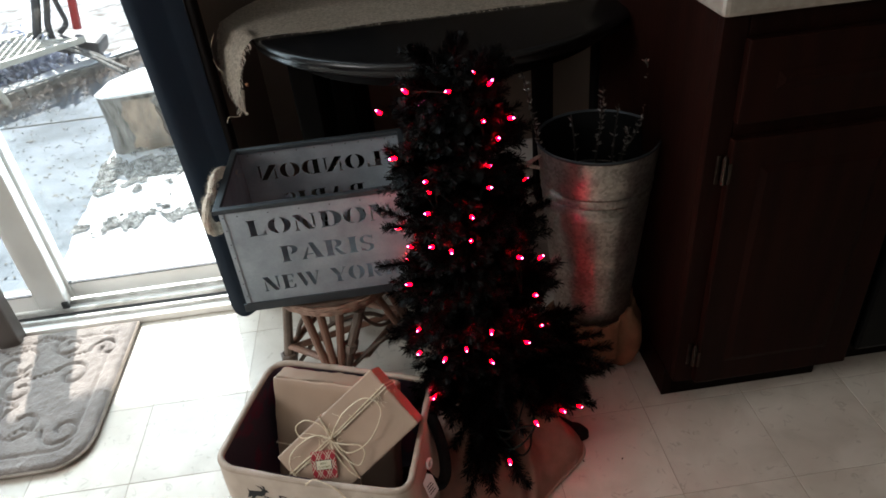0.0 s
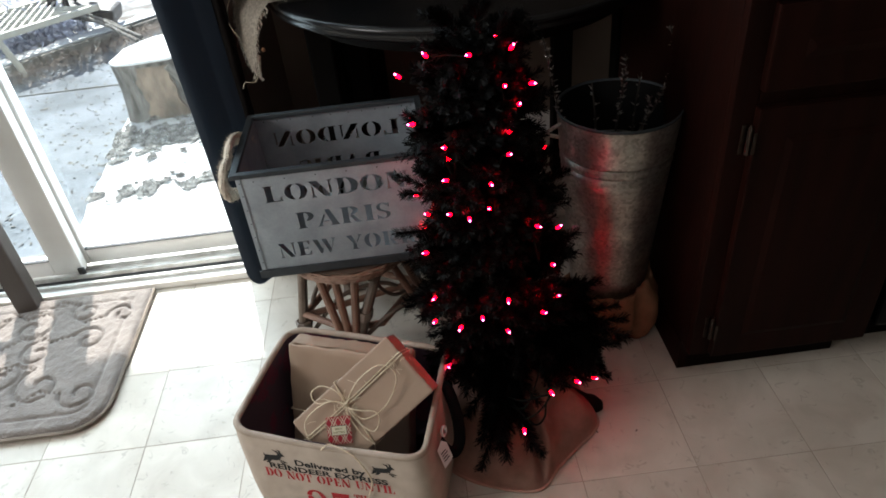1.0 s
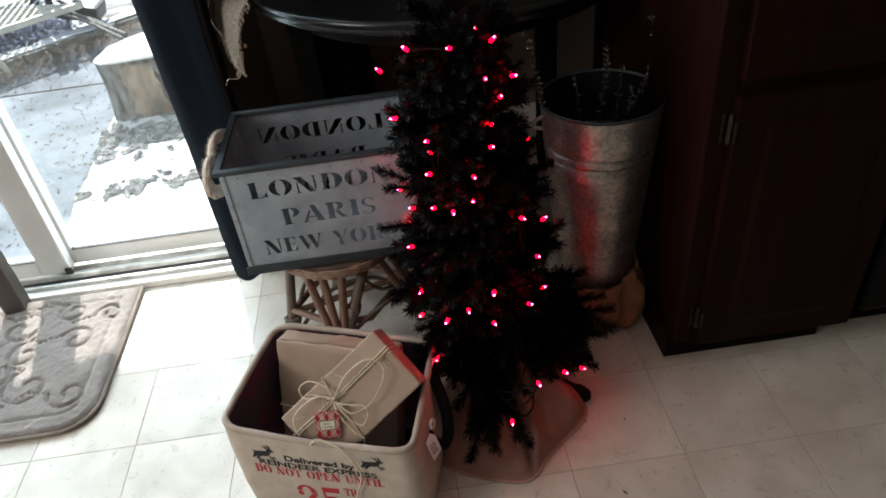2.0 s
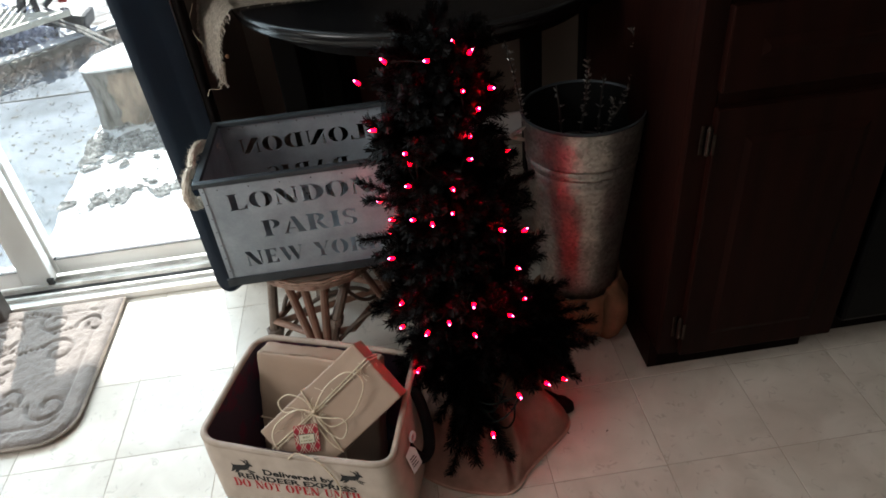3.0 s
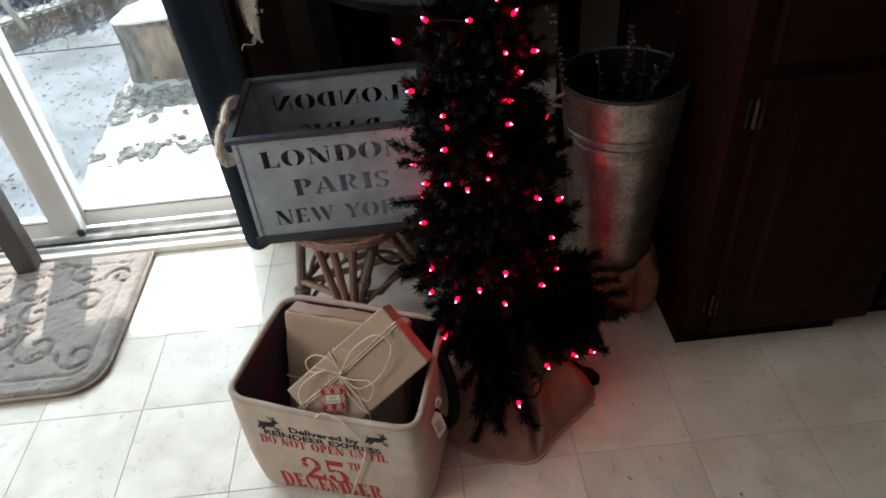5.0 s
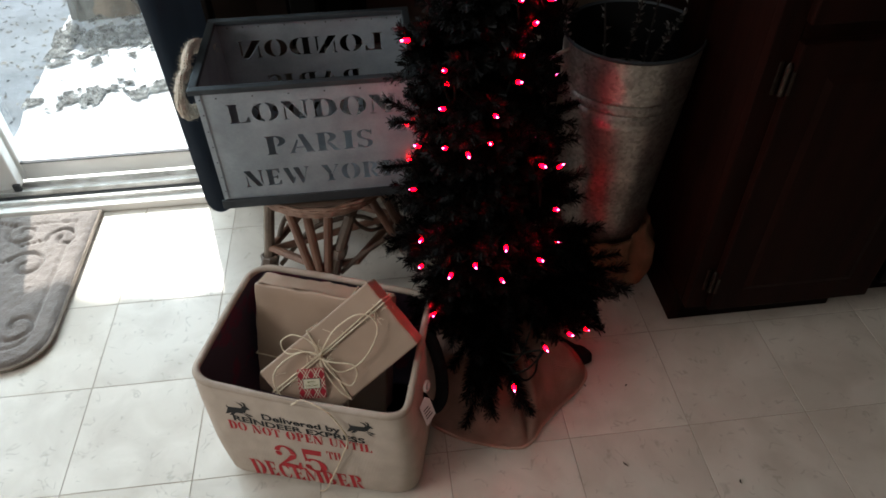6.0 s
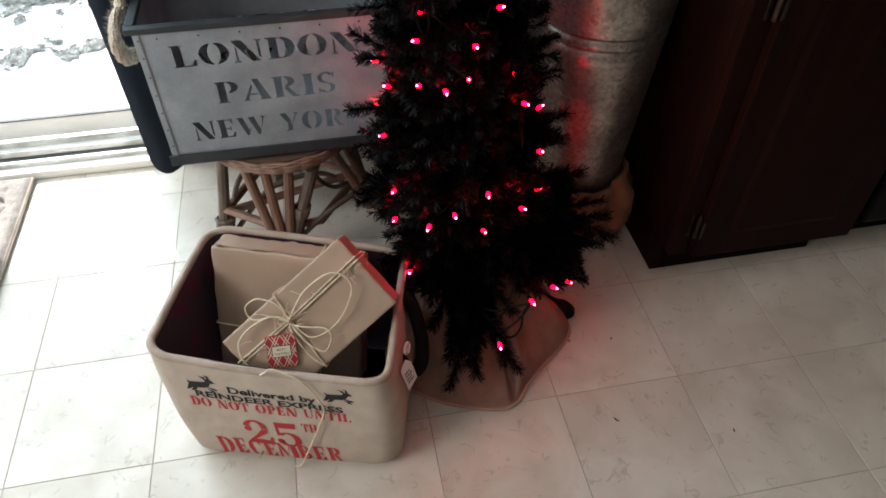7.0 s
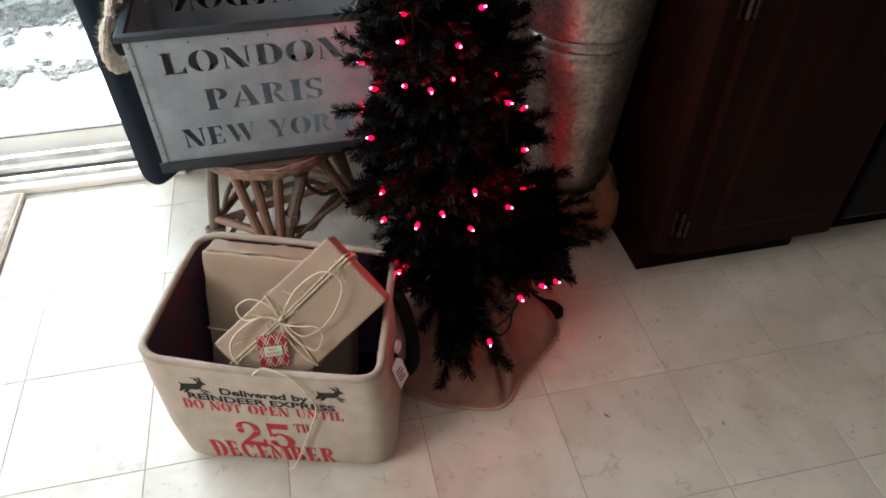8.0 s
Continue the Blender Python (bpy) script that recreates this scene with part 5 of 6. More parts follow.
for k in range(1500):
    p = rope_line[rnd.randrange(len(rope_line))]
    d = Vector((rnd.gauss(0, 1), rnd.gauss(0, 1), rnd.gauss(0, 1))).normalized()
    b, e = p + d * 0.010, p + d * rnd.uniform(0.0135, 0.0175) + Vector((rnd.gauss(0, 0.002), rnd.gauss(0, 0.002), rnd.gauss(0, 0.002)))
    w = d.orthogonal().normalized() * 0.0003
    i = len(verts)
    verts += [b - w, b + w, e]
    faces.append((i, i + 1, i + 2))
raw("fuzz", verts, faces, M["rope"], hr)

# ---- fabric storage bin ----
RIM_Z = 0.222
RIM = [Vector(p) for p in ((-0.500, 0.955, RIM_Z), (-0.150, 0.829, RIM_Z), (-0.082, 1.092, RIM_Z), (-0.414, 1.214, RIM_Z))]
BASE = [Vector(p) for p in ((-0.474, 0.902, 0.0), (-0.143, 0.809, 0.0), (-0.080, 1.050, 0.0), (-0.405, 1.150, 0.0))]
storage = thing("storage_bin", 0, 0, 0, label="beige canvas storage bin with printed front, holding gifts", category="bin")


def soft_loop(c, r, z_of, inset=0.0, n=7):
    """Rounded four-cornered loop; points per corner n."""
    out = []
    mid = sum(c, Vector()) / 4
    for k in range(4):
        p, a, b = c[k], c[k - 1], c[(k + 1) % 4]
        da, db = (a - p).normalized(), (b - p).normalized()
        q = p + (mid - p).normalized() * inset * 1.41
        s, e = q + da * r, q + db * r
        for i in range(n + 1):
            t = i / n
            out.append(s * (1 - t) ** 2 + q * 2 * t * (1 - t) + e * t * t)
        f = c[(k + 1) % 4] + (mid - c[(k + 1) % 4]).normalized() * inset * 1.41 + (p - b).normalized() * r
        for i in range(1, 6):
            out.append(e.lerp(f, i / 6))
    return out


def bin_wall(inset, z_top, name, material, label=""):
    bm = bmesh.new()
    rings = []
    for j in range(13):
        v = j / 12
        c = [b.lerp(r, v) for b, r in zip(BASE, RIM)]
        loop = soft_loop(c, 0.05 - 0.012 * v, None, inset)
        ring = []
        for p in loop:
            q = p.copy()
            q.z = 0.003 + v * (z_top - 0.003)
            bulge = 0.007 * math.sin(math.pi * v) + 0.003 * noise.noise((p.x * 9, p.y * 9, v * 3))
            mid = Vector((-0.285, 1.0, q.z))
            q += (q - mid).normalized() * bulge
            if j == 0:
                q += (mid - q).normalized() * 0.012
            ring.append(bm.verts.new(q))
        rings.append(ring)
    n = len(rings[0])
    for a, b in zip(rings, rings[1:]):
        for k in range(n):
            bm.faces.new((a[k], a[(k + 1) % n], b[(k + 1) % n], b[k]))
    bm.faces.new(rings[0][::-1])
    return part(name, bm, material, storage, label, smooth=True)


cloth_me = bin_wall(0.0, RIM_Z - 0.004, "outer_cloth", M["canvas"]).data
CLOTH = BVHTree.FromPolygons([v.co.copy() for v in cloth_me.vertices], [tuple(p.vertices) for p in cloth_me.polygons])
OUTWARD = Vector((-0.325, -0.945, 0.06)).normalized()
bin_wall(0.0065, RIM_Z - 0.004, "lining", M["lining"], "dark red and navy plaid lining")
rim_pts = soft_loop(RIM, 0.038, None, 0.003)
for i, p in enumerate(rim_pts):
    p.z = RIM_Z - 0.004 + 0.0025 * math.sin(i * 0.55) - 0.006 * math.exp(-((p.x + 0.32) / 0.12) ** 2) * (1 if p.y < 0.96 else 0)
part("rim_binding", sweep(rim_pts, 0.0065, 8, closed=True), M["binding"], storage, "rolled cloth rim", smooth=True)


def on_front(u, v, lift=0.0035):
    """A point on the front cloth: u across from 0 to 1, v up from 0 to 1."""
    b, r = BASE[0].lerp(BASE[1], u), RIM[0].lerp(RIM[1], u)
    p = b.lerp(r, v)
    out = Vector((-0.325, -0.945, 0.06)).normalized()
    p.z = v * RIM_Z
    return p + out * (lift + 0.0072 * math.sin(math.pi * v) * (1 - abs(2 * u - 1) * 0.15))


def print_shapes(name, shapes, material, label):
    """Printing: thin flat shapes in u, v laid on the front cloth, cut fine enough to follow it."""
    bm = bmesh.new()
    for s in shapes:
        bm.faces.new([bm.verts.new((x, y, 0)) for x, y in s])
    bmesh.ops.triangulate(bm, faces=bm.faces)
    for _ in range(4):
        long = [e for e in bm.edges if e.calc_length() > 0.03]
        if long:
            bmesh.ops.subdivide_edges(bm, edges=long, cuts=1)
            bmesh.ops.triangulate(bm, faces=bm.faces)
    for vtx in bm.verts:
        p = on_front(vtx.co.x, vtx.co.y - 0.012)
        at = CLOTH.ray_cast(p + OUTWARD * 0.05, -OUTWARD)[0]
        vtx.co = (at or p) + OUTWARD * 0.0008
    return part(name, bm, material, storage, label)


def letters(text, u0, u1, v0, v1, bold=0.0):
    """Outlines of plain lettering in the built-in font, as triangles in u, v."""
    cu = bpy.data.curves.new("lettering", "FONT")
    cu.body, cu.offset, cu.resolution_u = text, bold, 4
    ob = new("lettering", cu)
    dg = bpy.context.evaluated_depsgraph_get()
    me = bpy.data.meshes.new_from_object(ob.evaluated_get(dg))
    co = [v.co.copy() for v in me.vertices]
    lo = Vector((min(c.x for c in co), min(c.y for c in co)))
    hi = Vector((max(c.x for c in co), max(c.y for c in co)))
    me.calc_loop_triangles()
    out = [[(u0 + (co[i].x - lo.x) / (hi.x - lo.x) * (u1 - u0), v0 + (co[i].y - lo.y) / (hi.y - lo.y) * (v1 - v0)) for i in t.vertices] for t in me.loop_triangles]
    bpy.data.objects.remove(ob)
    bpy.data.meshes.remove(me)
    return out


def slab_digit(which, u0, u1, v0, v1):
    two = [crescent(0.45, 0.70, 0.42, 0.30, 0.20, 0.235, -8, 172), [(0.62, 0.62), (0.88, 0.66), (0.80, 0.50), (0.30, 0.20), (0.04, 0.0), (0.04, 0.12), (0.40, 0.40)],
           [(0.04, 0.0), (0.92, 0.0), (0.96, 0.34), (0.88, 0.34), (0.80, 0.18), (0.30, 0.20)], crescent(0.16, 0.62, 0.13, 0.10, 0.0, 0.0, 0, 360, 16)[:17]]
    five = [[(0.10, 1.0), (0.84, 1.0), (0.80, 0.80), (0.20, 0.80)], [(0.10, 1.0), (0.20, 0.80), (0.20, 0.52), (0.10, 0.46)], crescent(0.44, 0.32, 0.45, 0.32, 0.20, 0.25, -165, 140), crescent(0.15, 0.24, 0.13, 0.10, 0.0, 0.0, 0, 360, 16)[:17]]
    return [[(u0 + x * (u1 - u0), v0 + y * (v1 - v0)) for x, y in s] for s in (two if which == 2 else five)]


print_shapes("printed_line", letters("Delivered by", 0.322, 0.690, 0.738, 0.812, 0.03), M["ink_black"], "black printed words")
print_shapes("printed_line", letters("REINDEER EXPRESS", 0.172, 0.796, 0.688, 0.742, 0.03), M["ink_black"], "black printed words")
print_shapes("printed_line", stencil("DO NOT OPEN UNTIL", 0.135, 0.823, 0.600, 0.682), M["ink_red"], "red printed words")
print_shapes("printed_number", slab_digit(2, 0.326, 0.452, 0.255, 0.520) + slab_digit(5, 0.462, 0.590, 0.255, 0.522), M["ink_red"], "large red printed number")
print_shapes("printed_line", stencil("TH", 0.596, 0.664, 0.452, 0.535), M["ink_red"], "small red printed letters")
print_shapes("printed_line", stencil("DECEMBER", 0.165, 0.742, 0.100, 0.282), M["ink_red"], "red printed word")


def deer(u0, v0, s):
    shapes = [[(0.02, 0.34), (0.28, 0.22), (0.64, 0.26), (0.78, 0.48), (0.66, 0.68), (0.30, 0.62), (0.06, 0.60)], [(0.56, 0.44), (0.76, 0.34), (0.92, 0.70), (0.72, 0.80)], [(0.72, 0.68), (0.88, 0.62), (1.06, 0.66), (0.94, 0.84), (0.74, 0.84)],
              [(0.02, 0.44), (0.22, 0.30), (0.0, 0.06), (-0.14, 0.02), (-0.08, 0.14)], [(0.18, 0.40), (0.38, 0.28), (0.20, 0.0), (0.02, -0.04), (0.10, 0.10)], [(0.56, 0.42), (0.72, 0.32), (0.96, 0.14), (1.12, 0.20), (0.92, 0.28)], [(0.48, 0.40), (0.66, 0.30), (0.86, 0.00), (1.02, -0.02), (0.90, 0.12)],
              [(0.70, 0.80), (0.80, 0.80), (0.72, 1.0), (0.46, 1.08), (0.62, 0.94)], [(0.80, 0.82), (0.90, 0.82), (0.88, 1.08), (0.70, 1.16), (0.80, 1.02)], [(0.02, 0.50), (0.14, 0.48), (0.0, 0.76)]]
    return [[(u0 + (x + 0.12) * s * 0.112, v0 + y * s * 0.125) for x, y in q] for q in shapes]


print_shapes("printed_reindeer", deer(0.142, 0.740, 1.0), M["ink_black"], "black leaping reindeer print")
print_shapes("printed_reindeer", deer(0.722, 0.788, 0.95), M["ink_black"], "black leaping reindeer print")
# webbing handle, grommet and paper label on the end
part("strap_handle", sweep(bend([(-0.112, 1.008, 0.205), (-0.097, 1.000, 0.204), (-0.088, 0.980, 0.182), (-0.083, 0.958, 0.148), (-0.086, 0.938, 0.118), (-0.100, 0.922, 0.112), (-0.116, 0.918, 0.138), (-0.126, 0.922, 0.158)], 7), 0.0112, 8), M["strap"], storage, "thick black webbing handle", smooth=True)
bm = sweep([(0.008 * math.cos(a), 0.008 * math.sin(a), 0) for a in [k * math.tau / 18 for k in range(18)]], 0.003, 7, closed=True)
part("grommet", bm, M["white_plastic"], storage, "white plastic eyelet", smooth=True).matrix_basis = pose(-0.112, 0.917, 0.184, 80, 0, 62)
lab = part("paper_label", plate([(-0.013, -0.022), (0.013, -0.018), (0.013, 0.018), (0.004, 0.030), (-0.013, 0.022)], 0, 0.0006), M["white_plastic"], storage, "small white hang label")
lab.matrix_basis = Matrix.Translation((-0.114, 0.884, 0.160)) @ Vector((0.72, -0.62, 0.30)).to_track_quat("Z", "Y").to_matrix().to_4x4()
bm = bmesh.new()
for k in range(4):
    block(-0.009, -0.010 + 0.006 * k, 0.0009, 0.007 - 0.003 * (k % 2), -0.008 + 0.006 * k, 0.0012, bm=bm)
part("label_bars", bm, M["ink_black"], lab)


# ---- wrapped gifts ----
def parcel(name, corner, along, across, depth, label, crumple=0.0011, cuts=7):
    """A paper-wrapped box from one corner and three edges, with folded flaps and worn corners."""
    ax, ay, az = along.normalized(), across.normalized(), depth.normalized()
    ob = thing(name, 0, 0, 0, label=label, category="gift", group="gifts in the bin")
    m = Matrix((ax, ay, az)).transposed().to_4x4()
    m.translation = corner
    ob.matrix_basis = m
    w, h, d = along.length, across.length, depth.length
    bm = block(0, 0, 0, w, h, d, 0.0035)
    bmesh.ops.subdivide_edges(bm, edges=[e for e in bm.edges if e.calc_length() > 0.03], cuts=cuts, use_grid_fill=True)
    for v in bm.verts:
        v.co += crumple * Vector((noise.noise(v.co * 30), noise.noise(v.co * 30 + Vector((5, 0, 0))), noise.noise(v.co * 30 + Vector((0, 9, 0)))))
    part("paper", bm, M["kraft"], ob, smooth=crumple > 0.002)
    return ob, w, h, d


fx = (RIM[1] - RIM[0])
fx.z = 0
fx.normalize()
fy = Vector((-fx.y, fx.x, 0))
lean_dir = Vector((fy.x * math.sin(radians(20)), fy.y * math.sin(radians(20)), math.cos(radians(20))))
g1_at = RIM[0] + fx * 0.030 + fy * 0.206 + Vector((0, 0, 0.241 - RIM_Z)) - lean_dir * 0.232
back_gift, w, h, d = parcel("gift", g1_at, fx * 0.255, lean_dir * 0.232, fx.cross(lean_dir) * -0.046 if fx.cross(lean_dir).dot(fy) < 0 else fx.cross(lean_dir) * 0.046, "large kraft-paper parcel leaning against the bin's back", 0.0026, 15)
part("twine", sweep([(0.182, -0.001, -0.002), (0.180, h * 0.5, -0.0028), (0.183, h + 0.003, -0.001), (0.182, h + 0.003, d)], 0.0016, 6), M["twine"], back_gift)
part("twine", sweep([(-0.002, 0.085, d), (-0.002, 0.086, -0.001), (0.09, 0.082, -0.0028), (0.2, 0.085, -0.0028)], 0.0016, 6), M["twine"], back_gift)
# crumpled fold of paper along the top edge, and a tucked seam down the face
bm = bmesh.new()
cols = 26
rows_p = []
for j in range(5):
    rows_p.append([bm.verts.new((0.004 + (w - 0.008) * i / cols, h + 0.0012 + 0.006 * abs(noise.noise((i * 0.42, j * 0.9, 3))), 0.003 + (d - 0.006) * j / 4)) for i in range(cols + 1)])
for j in range(4):
    for i in range(cols):
        bm.faces.new((rows_p[j][i], rows_p[j][i + 1], rows_p[j + 1][i + 1], rows_p[j + 1][i]))
part("paper_fold", bm, M["kraft"], back_gift, "crumpled fold of paper along the top", smooth=True)

GA, GB, GC = Vector((-0.384, 0.954, 0.217)), Vector((-0.194, 1.017, 0.340)), Vector((-0.125, 0.940, 0.263))
e1 = GB - GA
e2 = GC - GB
e2 = e2 - e1 * (e2.dot(e1) / e1.dot(e1))
GD = GA + e2
nrm = e1.cross(e2).normalized()
front_gift, w, h, d = parcel("gift", GD, e1, -e2, nrm * 0.066 * (1 if nrm.y > 0 else -1), "kraft-paper parcel tied with twine, leaning in the bin")
kx, ky = 0.101, 0.086
F = -0.0025
part("twine", sweep([(0.092, -0.002, d), (0.092, -0.002, F), (kx, ky, F), (0.108, h + 0.002, F), (0.108, h + 0.002, d)], 0.0015, 6), M["twine"], front_gift)
part("twine", sweep([(-0.002, 0.090, d), (-0.002, 0.090, F), (kx, 0.088, F), (w + 0.002, 0.092, F), (w + 0.002, 0.09, d)], 0.0015, 6), M["twine"], front_gift)
part("twine", sweep([(-0.002, 0.084, d), (-0.002, 0.084, F), (kx, 0.084, F - 0.002), (w + 0.002, 0.086, F), (w + 0.002, 0.085, d)], 0.0015, 6), M["twine"], front_gift)
# world place of a point on the parcel's wide face
FACE = Matrix((e1.normalized(), (-e2).normalized(), (nrm * (1 if nrm.y > 0 else -1)))).transposed().to_4x4()
FACE.translation = GD


def loop(points, r=0.0013):
    return part("bow_loop", sweep(bend(points, 9), r, 7), M["twine"], front_gift, smooth=True)


loop([(kx, ky, F - 0.006), (0.122, 0.0954, -0.014), (0.1525, 0.104, -0.016), (0.1915, 0.100, -0.017), (0.2076, 0.081, -0.016), (0.202, 0.059, -0.015), (0.1685, 0.041, -0.013), (0.136, 0.037, -0.012), (0.108, 0.048, -0.012), (kx, ky - 0.004, F - 0.004)])
loop([(kx, ky, F - 0.005), (0.100, 0.079, -0.010), (0.116, 0.061, -0.014), (0.134, 0.043, -0.014), (0.1306, 0.026, -0.012), (0.1096, 0.018, -0.012), (0.0994, 0.041, -0.012), (0.0985, 0.070, -0.010), (kx, ky - 0.002, F - 0.003)])
loop([(kx, ky, F - 0.004), (0.104, 0.108, -0.010), (0.101, 0.124, -0.012), (0.0872, 0.142, -0.012), (0.0665, 0.143, -0.012), (0.063, 0.1226, -0.012), (0.0884, 0.105, -0.010), (kx, ky, F - 0.003)])
inv = FACE.inverted()
hang = [inv @ on_front(u, v, 0.006) for u, v in ((0.55, 1.035), (0.639, 0.985), (0.691, 0.884), (0.724, 0.735), (0.686, 0.556), (0.617, 0.312), (0.538, 0.056), (0.500, 0.015))]
loop([(kx, ky, F - 0.006), (0.0848, 0.1087, -0.014), (0.053, 0.1166, -0.015), (0.0258, 0.1117, -0.015), (0.0124, 0.0923, -0.015), (0.0113, 0.0597, -0.016), hang[0] + Vector((-0.012, 0.004, -0.002))] + hang, 0.0014)
loop([(kx, ky, F - 0.004), (0.094, 0.075, -0.010), (0.0883, 0.048, -0.008), (0.0883, 0.019, -0.007), (0.0938, 0.0, -0.006)], 0.0014)
part("knot", lathe([(0.001, -0.005), (0.0032, -0.003), (0.0042, 0.0), (0.0032, 0.003), (0.001, 0.005)], 10), M["twine"], front_gift, smooth=True).matrix_basis = pose(kx, ky, F - 0.005)
for k in range(46):
    q = (kx + rnd.gauss(0, 0.03), ky + rnd.gauss(0, 0.012), F - rnd.uniform(0, 0.006)) if k < 30 else (w + rnd.gauss(-0.012, 0.012), h * 0.62 + rnd.gauss(0, 0.006), F)
    q = Vector(q)
    e = q + Vector((rnd.gauss(0, 0.010), rnd.gauss(0, 0.010), -rnd.uniform(0.001, 0.006)))
    part("twine_fibre", sweep([q, (q + e) / 2 + Vector((0, 0.002, -0.001)), e], 0.00055, 4), M["twine"], front_gift)
# plaid gift tag with a cream name plate
tag_at = FACE @ Vector((0.0625, 0.0605, -0.012))
tag = thing("gift_tag", *tag_at, label="red plaid gift tag with a cream plate on twine", category="tag")
tag.matrix_basis = Matrix.Translation(tag_at) @ pose(0, 0, 0, 62, 0, -2)
part("card", plate(rounded(-0.0215, -0.026, 0.0215, 0.026, 0.003), 0, 0.0008), M["tag_red"], tag)
bm = bmesh.new()
for k in range(-3, 4):
    for sgn in (1, -1):
        for off in (-0.0022, 0.0022):
            pts = []
            for t in (-0.06, 0.06):
                pts.append((k * 0.0165 + off + t * 0.55, sgn * t))
            (xa, ya), (xb, yb) = pts
            dx, dy = xb - xa, yb - ya
            lo, hi = 0.0, 1.0
            for p, dd, mn, mx in ((xa, dx, -0.021, 0.021), (ya, dy, -0.0255, 0.0255)):
                if abs(dd) > 1e-9:
                    t0, t1 = sorted(((mn - p) / dd, (mx - p) / dd))
                    lo, hi = max(lo, t0), min(hi, t1)
            if hi - lo > 0.02:
                a, b = Vector((xa + dx * lo, ya + dy * lo, 0.0011)), Vector((xa + dx * hi, ya + dy * hi, 0.0011))
                n2 = Vector((-dy, dx, 0)).normalized() * 0.00055
                bm.faces.new([bm.verts.new(q) for q in (a - n2, a + n2, b + n2, b - n2)])
part("plaid_stripes", bm, M["tag_white"], tag, "fine cream plaid lines")
part("plate_edge", block(-0.0140, -0.0085, 0.0012, 0.0140, 0.0095, 0.0017), M["rivet"], tag, "thin dark edge")
part("name_plate", block(-0.0130, -0.0075, 0.0018, 0.0130, 0.0085, 0.0024), M["tag_white"], tag, "cream name plate")
def tag_word(text, x0, x1, y0, y1):
    bm = bmesh.new()
    for tri in letters(text, x0, x1, y0, y1, 0.01):
        bm.faces.new([bm.verts.new((x, y, 0.0026)) for x, y in tri])
    part("printed_word", bm, M["tag_ink"], tag, "olive printed word")


tag_word("MERRY", -0.0065, 0.0065, 0.0016, 0.0056)
tag_word("CHRISTMAS", -0.0105, 0.0105, -0.0048, -0.0010)

# ---- bucket on a sacking bundle ----
pail = thing("florist_bucket", 0.318, 1.36, 0.125, label="tall galvanised bucket of twigs resting on sacking", category="bucket")
H0, R0, R1 = 0.447, 0.086, 0.125


def pail_r(z):
    return R0 + (R1 - R0) * z / H0


prof = [(0.001, 0.004), (R0 - 0.006, 0.004), (R0, 0.0)] + [(pail_r(z) + dz, z) for z, dz in ((0.02, 0.0), (0.10, 0), (0.20, 0), (0.30, 0), (0.329, 0), (0.3305, -0.0030), (0.3335, -0.0030), (0.335, 0.0012), (0.339, 0.0), (0.350, 0.0), (0.3515, -0.0030), (0.3545, -0.0030), (0.356, 0.0012), (0.360, 0), (0.40, 0), (0.440, 0))]
# lip darker than the shell: shade at the back rim put into its colour
part("lip", lathe([(R1 + 0.0002, 0.4405), (R1 + 0.0016, 0.4425), (R1 + 0.0018, 0.4455), (R1, 0.4480), (R1 - 0.0022, 0.4455), (R1 - 0.0026, 0.4405)], 64), M["zinc_inner"], pail, "thin rolled lip, coloured dark as if in shade", smooth=True)
part("shell", lathe(prof + [(R1 - 0.001, 0.4412)] + [(pail_r(z) - 0.003, z) for z in (0.42, 0.3, 0.15, 0.01)] + [(0.001, 0.008)], 64), M["bucket"], pail, smooth=True)
for sgn in (1, -1):
    part("ear", sweep(bend([(sgn * 0.120, -0.014, 0.425), (sgn * 0.142, -0.012, 0.412), (sgn * 0.146, 0.01, 0.392), (sgn * 0.118, 0.014, 0.380)], 5), 0.004, 7), M["bucket"], pail)
# added disc and inner sheet, coloured black as the shade inside the bucket
part("filling", lathe([(0.001, 0.330), (0.112, 0.328), (0.112, 0.320), (0.001, 0.320)], 32), M["bucket_shade"], pail, "near-black disc standing in for shade between the twigs")
part("liner", lathe([(R1 - 0.0045, 0.444), (pail_r(0.33) - 0.0035, 0.331)], 64), M["bucket_shade"], pail, "near-black inner wall standing in for shade in the bucket", smooth=True)
def glitter_twig(points, buds):
    """A dark stem crusted with small silvery buds."""
    line = bend(points, 7)
    n = len(line)
    tw = part("twig", sweep(line, [0.0034 - 0.0020 * i / (n - 1) for i in range(n)], 6), M["twig"], pail)
    bm = bmesh.new()
    for k in range(buds):
        t = 0.45 + 0.55 * rnd.random()
        p = line[min(n - 1, int(t * (n - 1)))]
        d = Vector((rnd.gauss(0, 1), rnd.gauss(0, 1), rnd.uniform(0.2, 1.2))).normalized()
        sweep([p, p + d * 0.004, p + d * rnd.uniform(0.007, 0.013)], [0.0006, 0.0018, 0.0004], 5, bm)
    tagged(part("bud_crust", bm, M["bud"], tw), "crust of small silvery glittering buds", kind="stuff")
    return tw


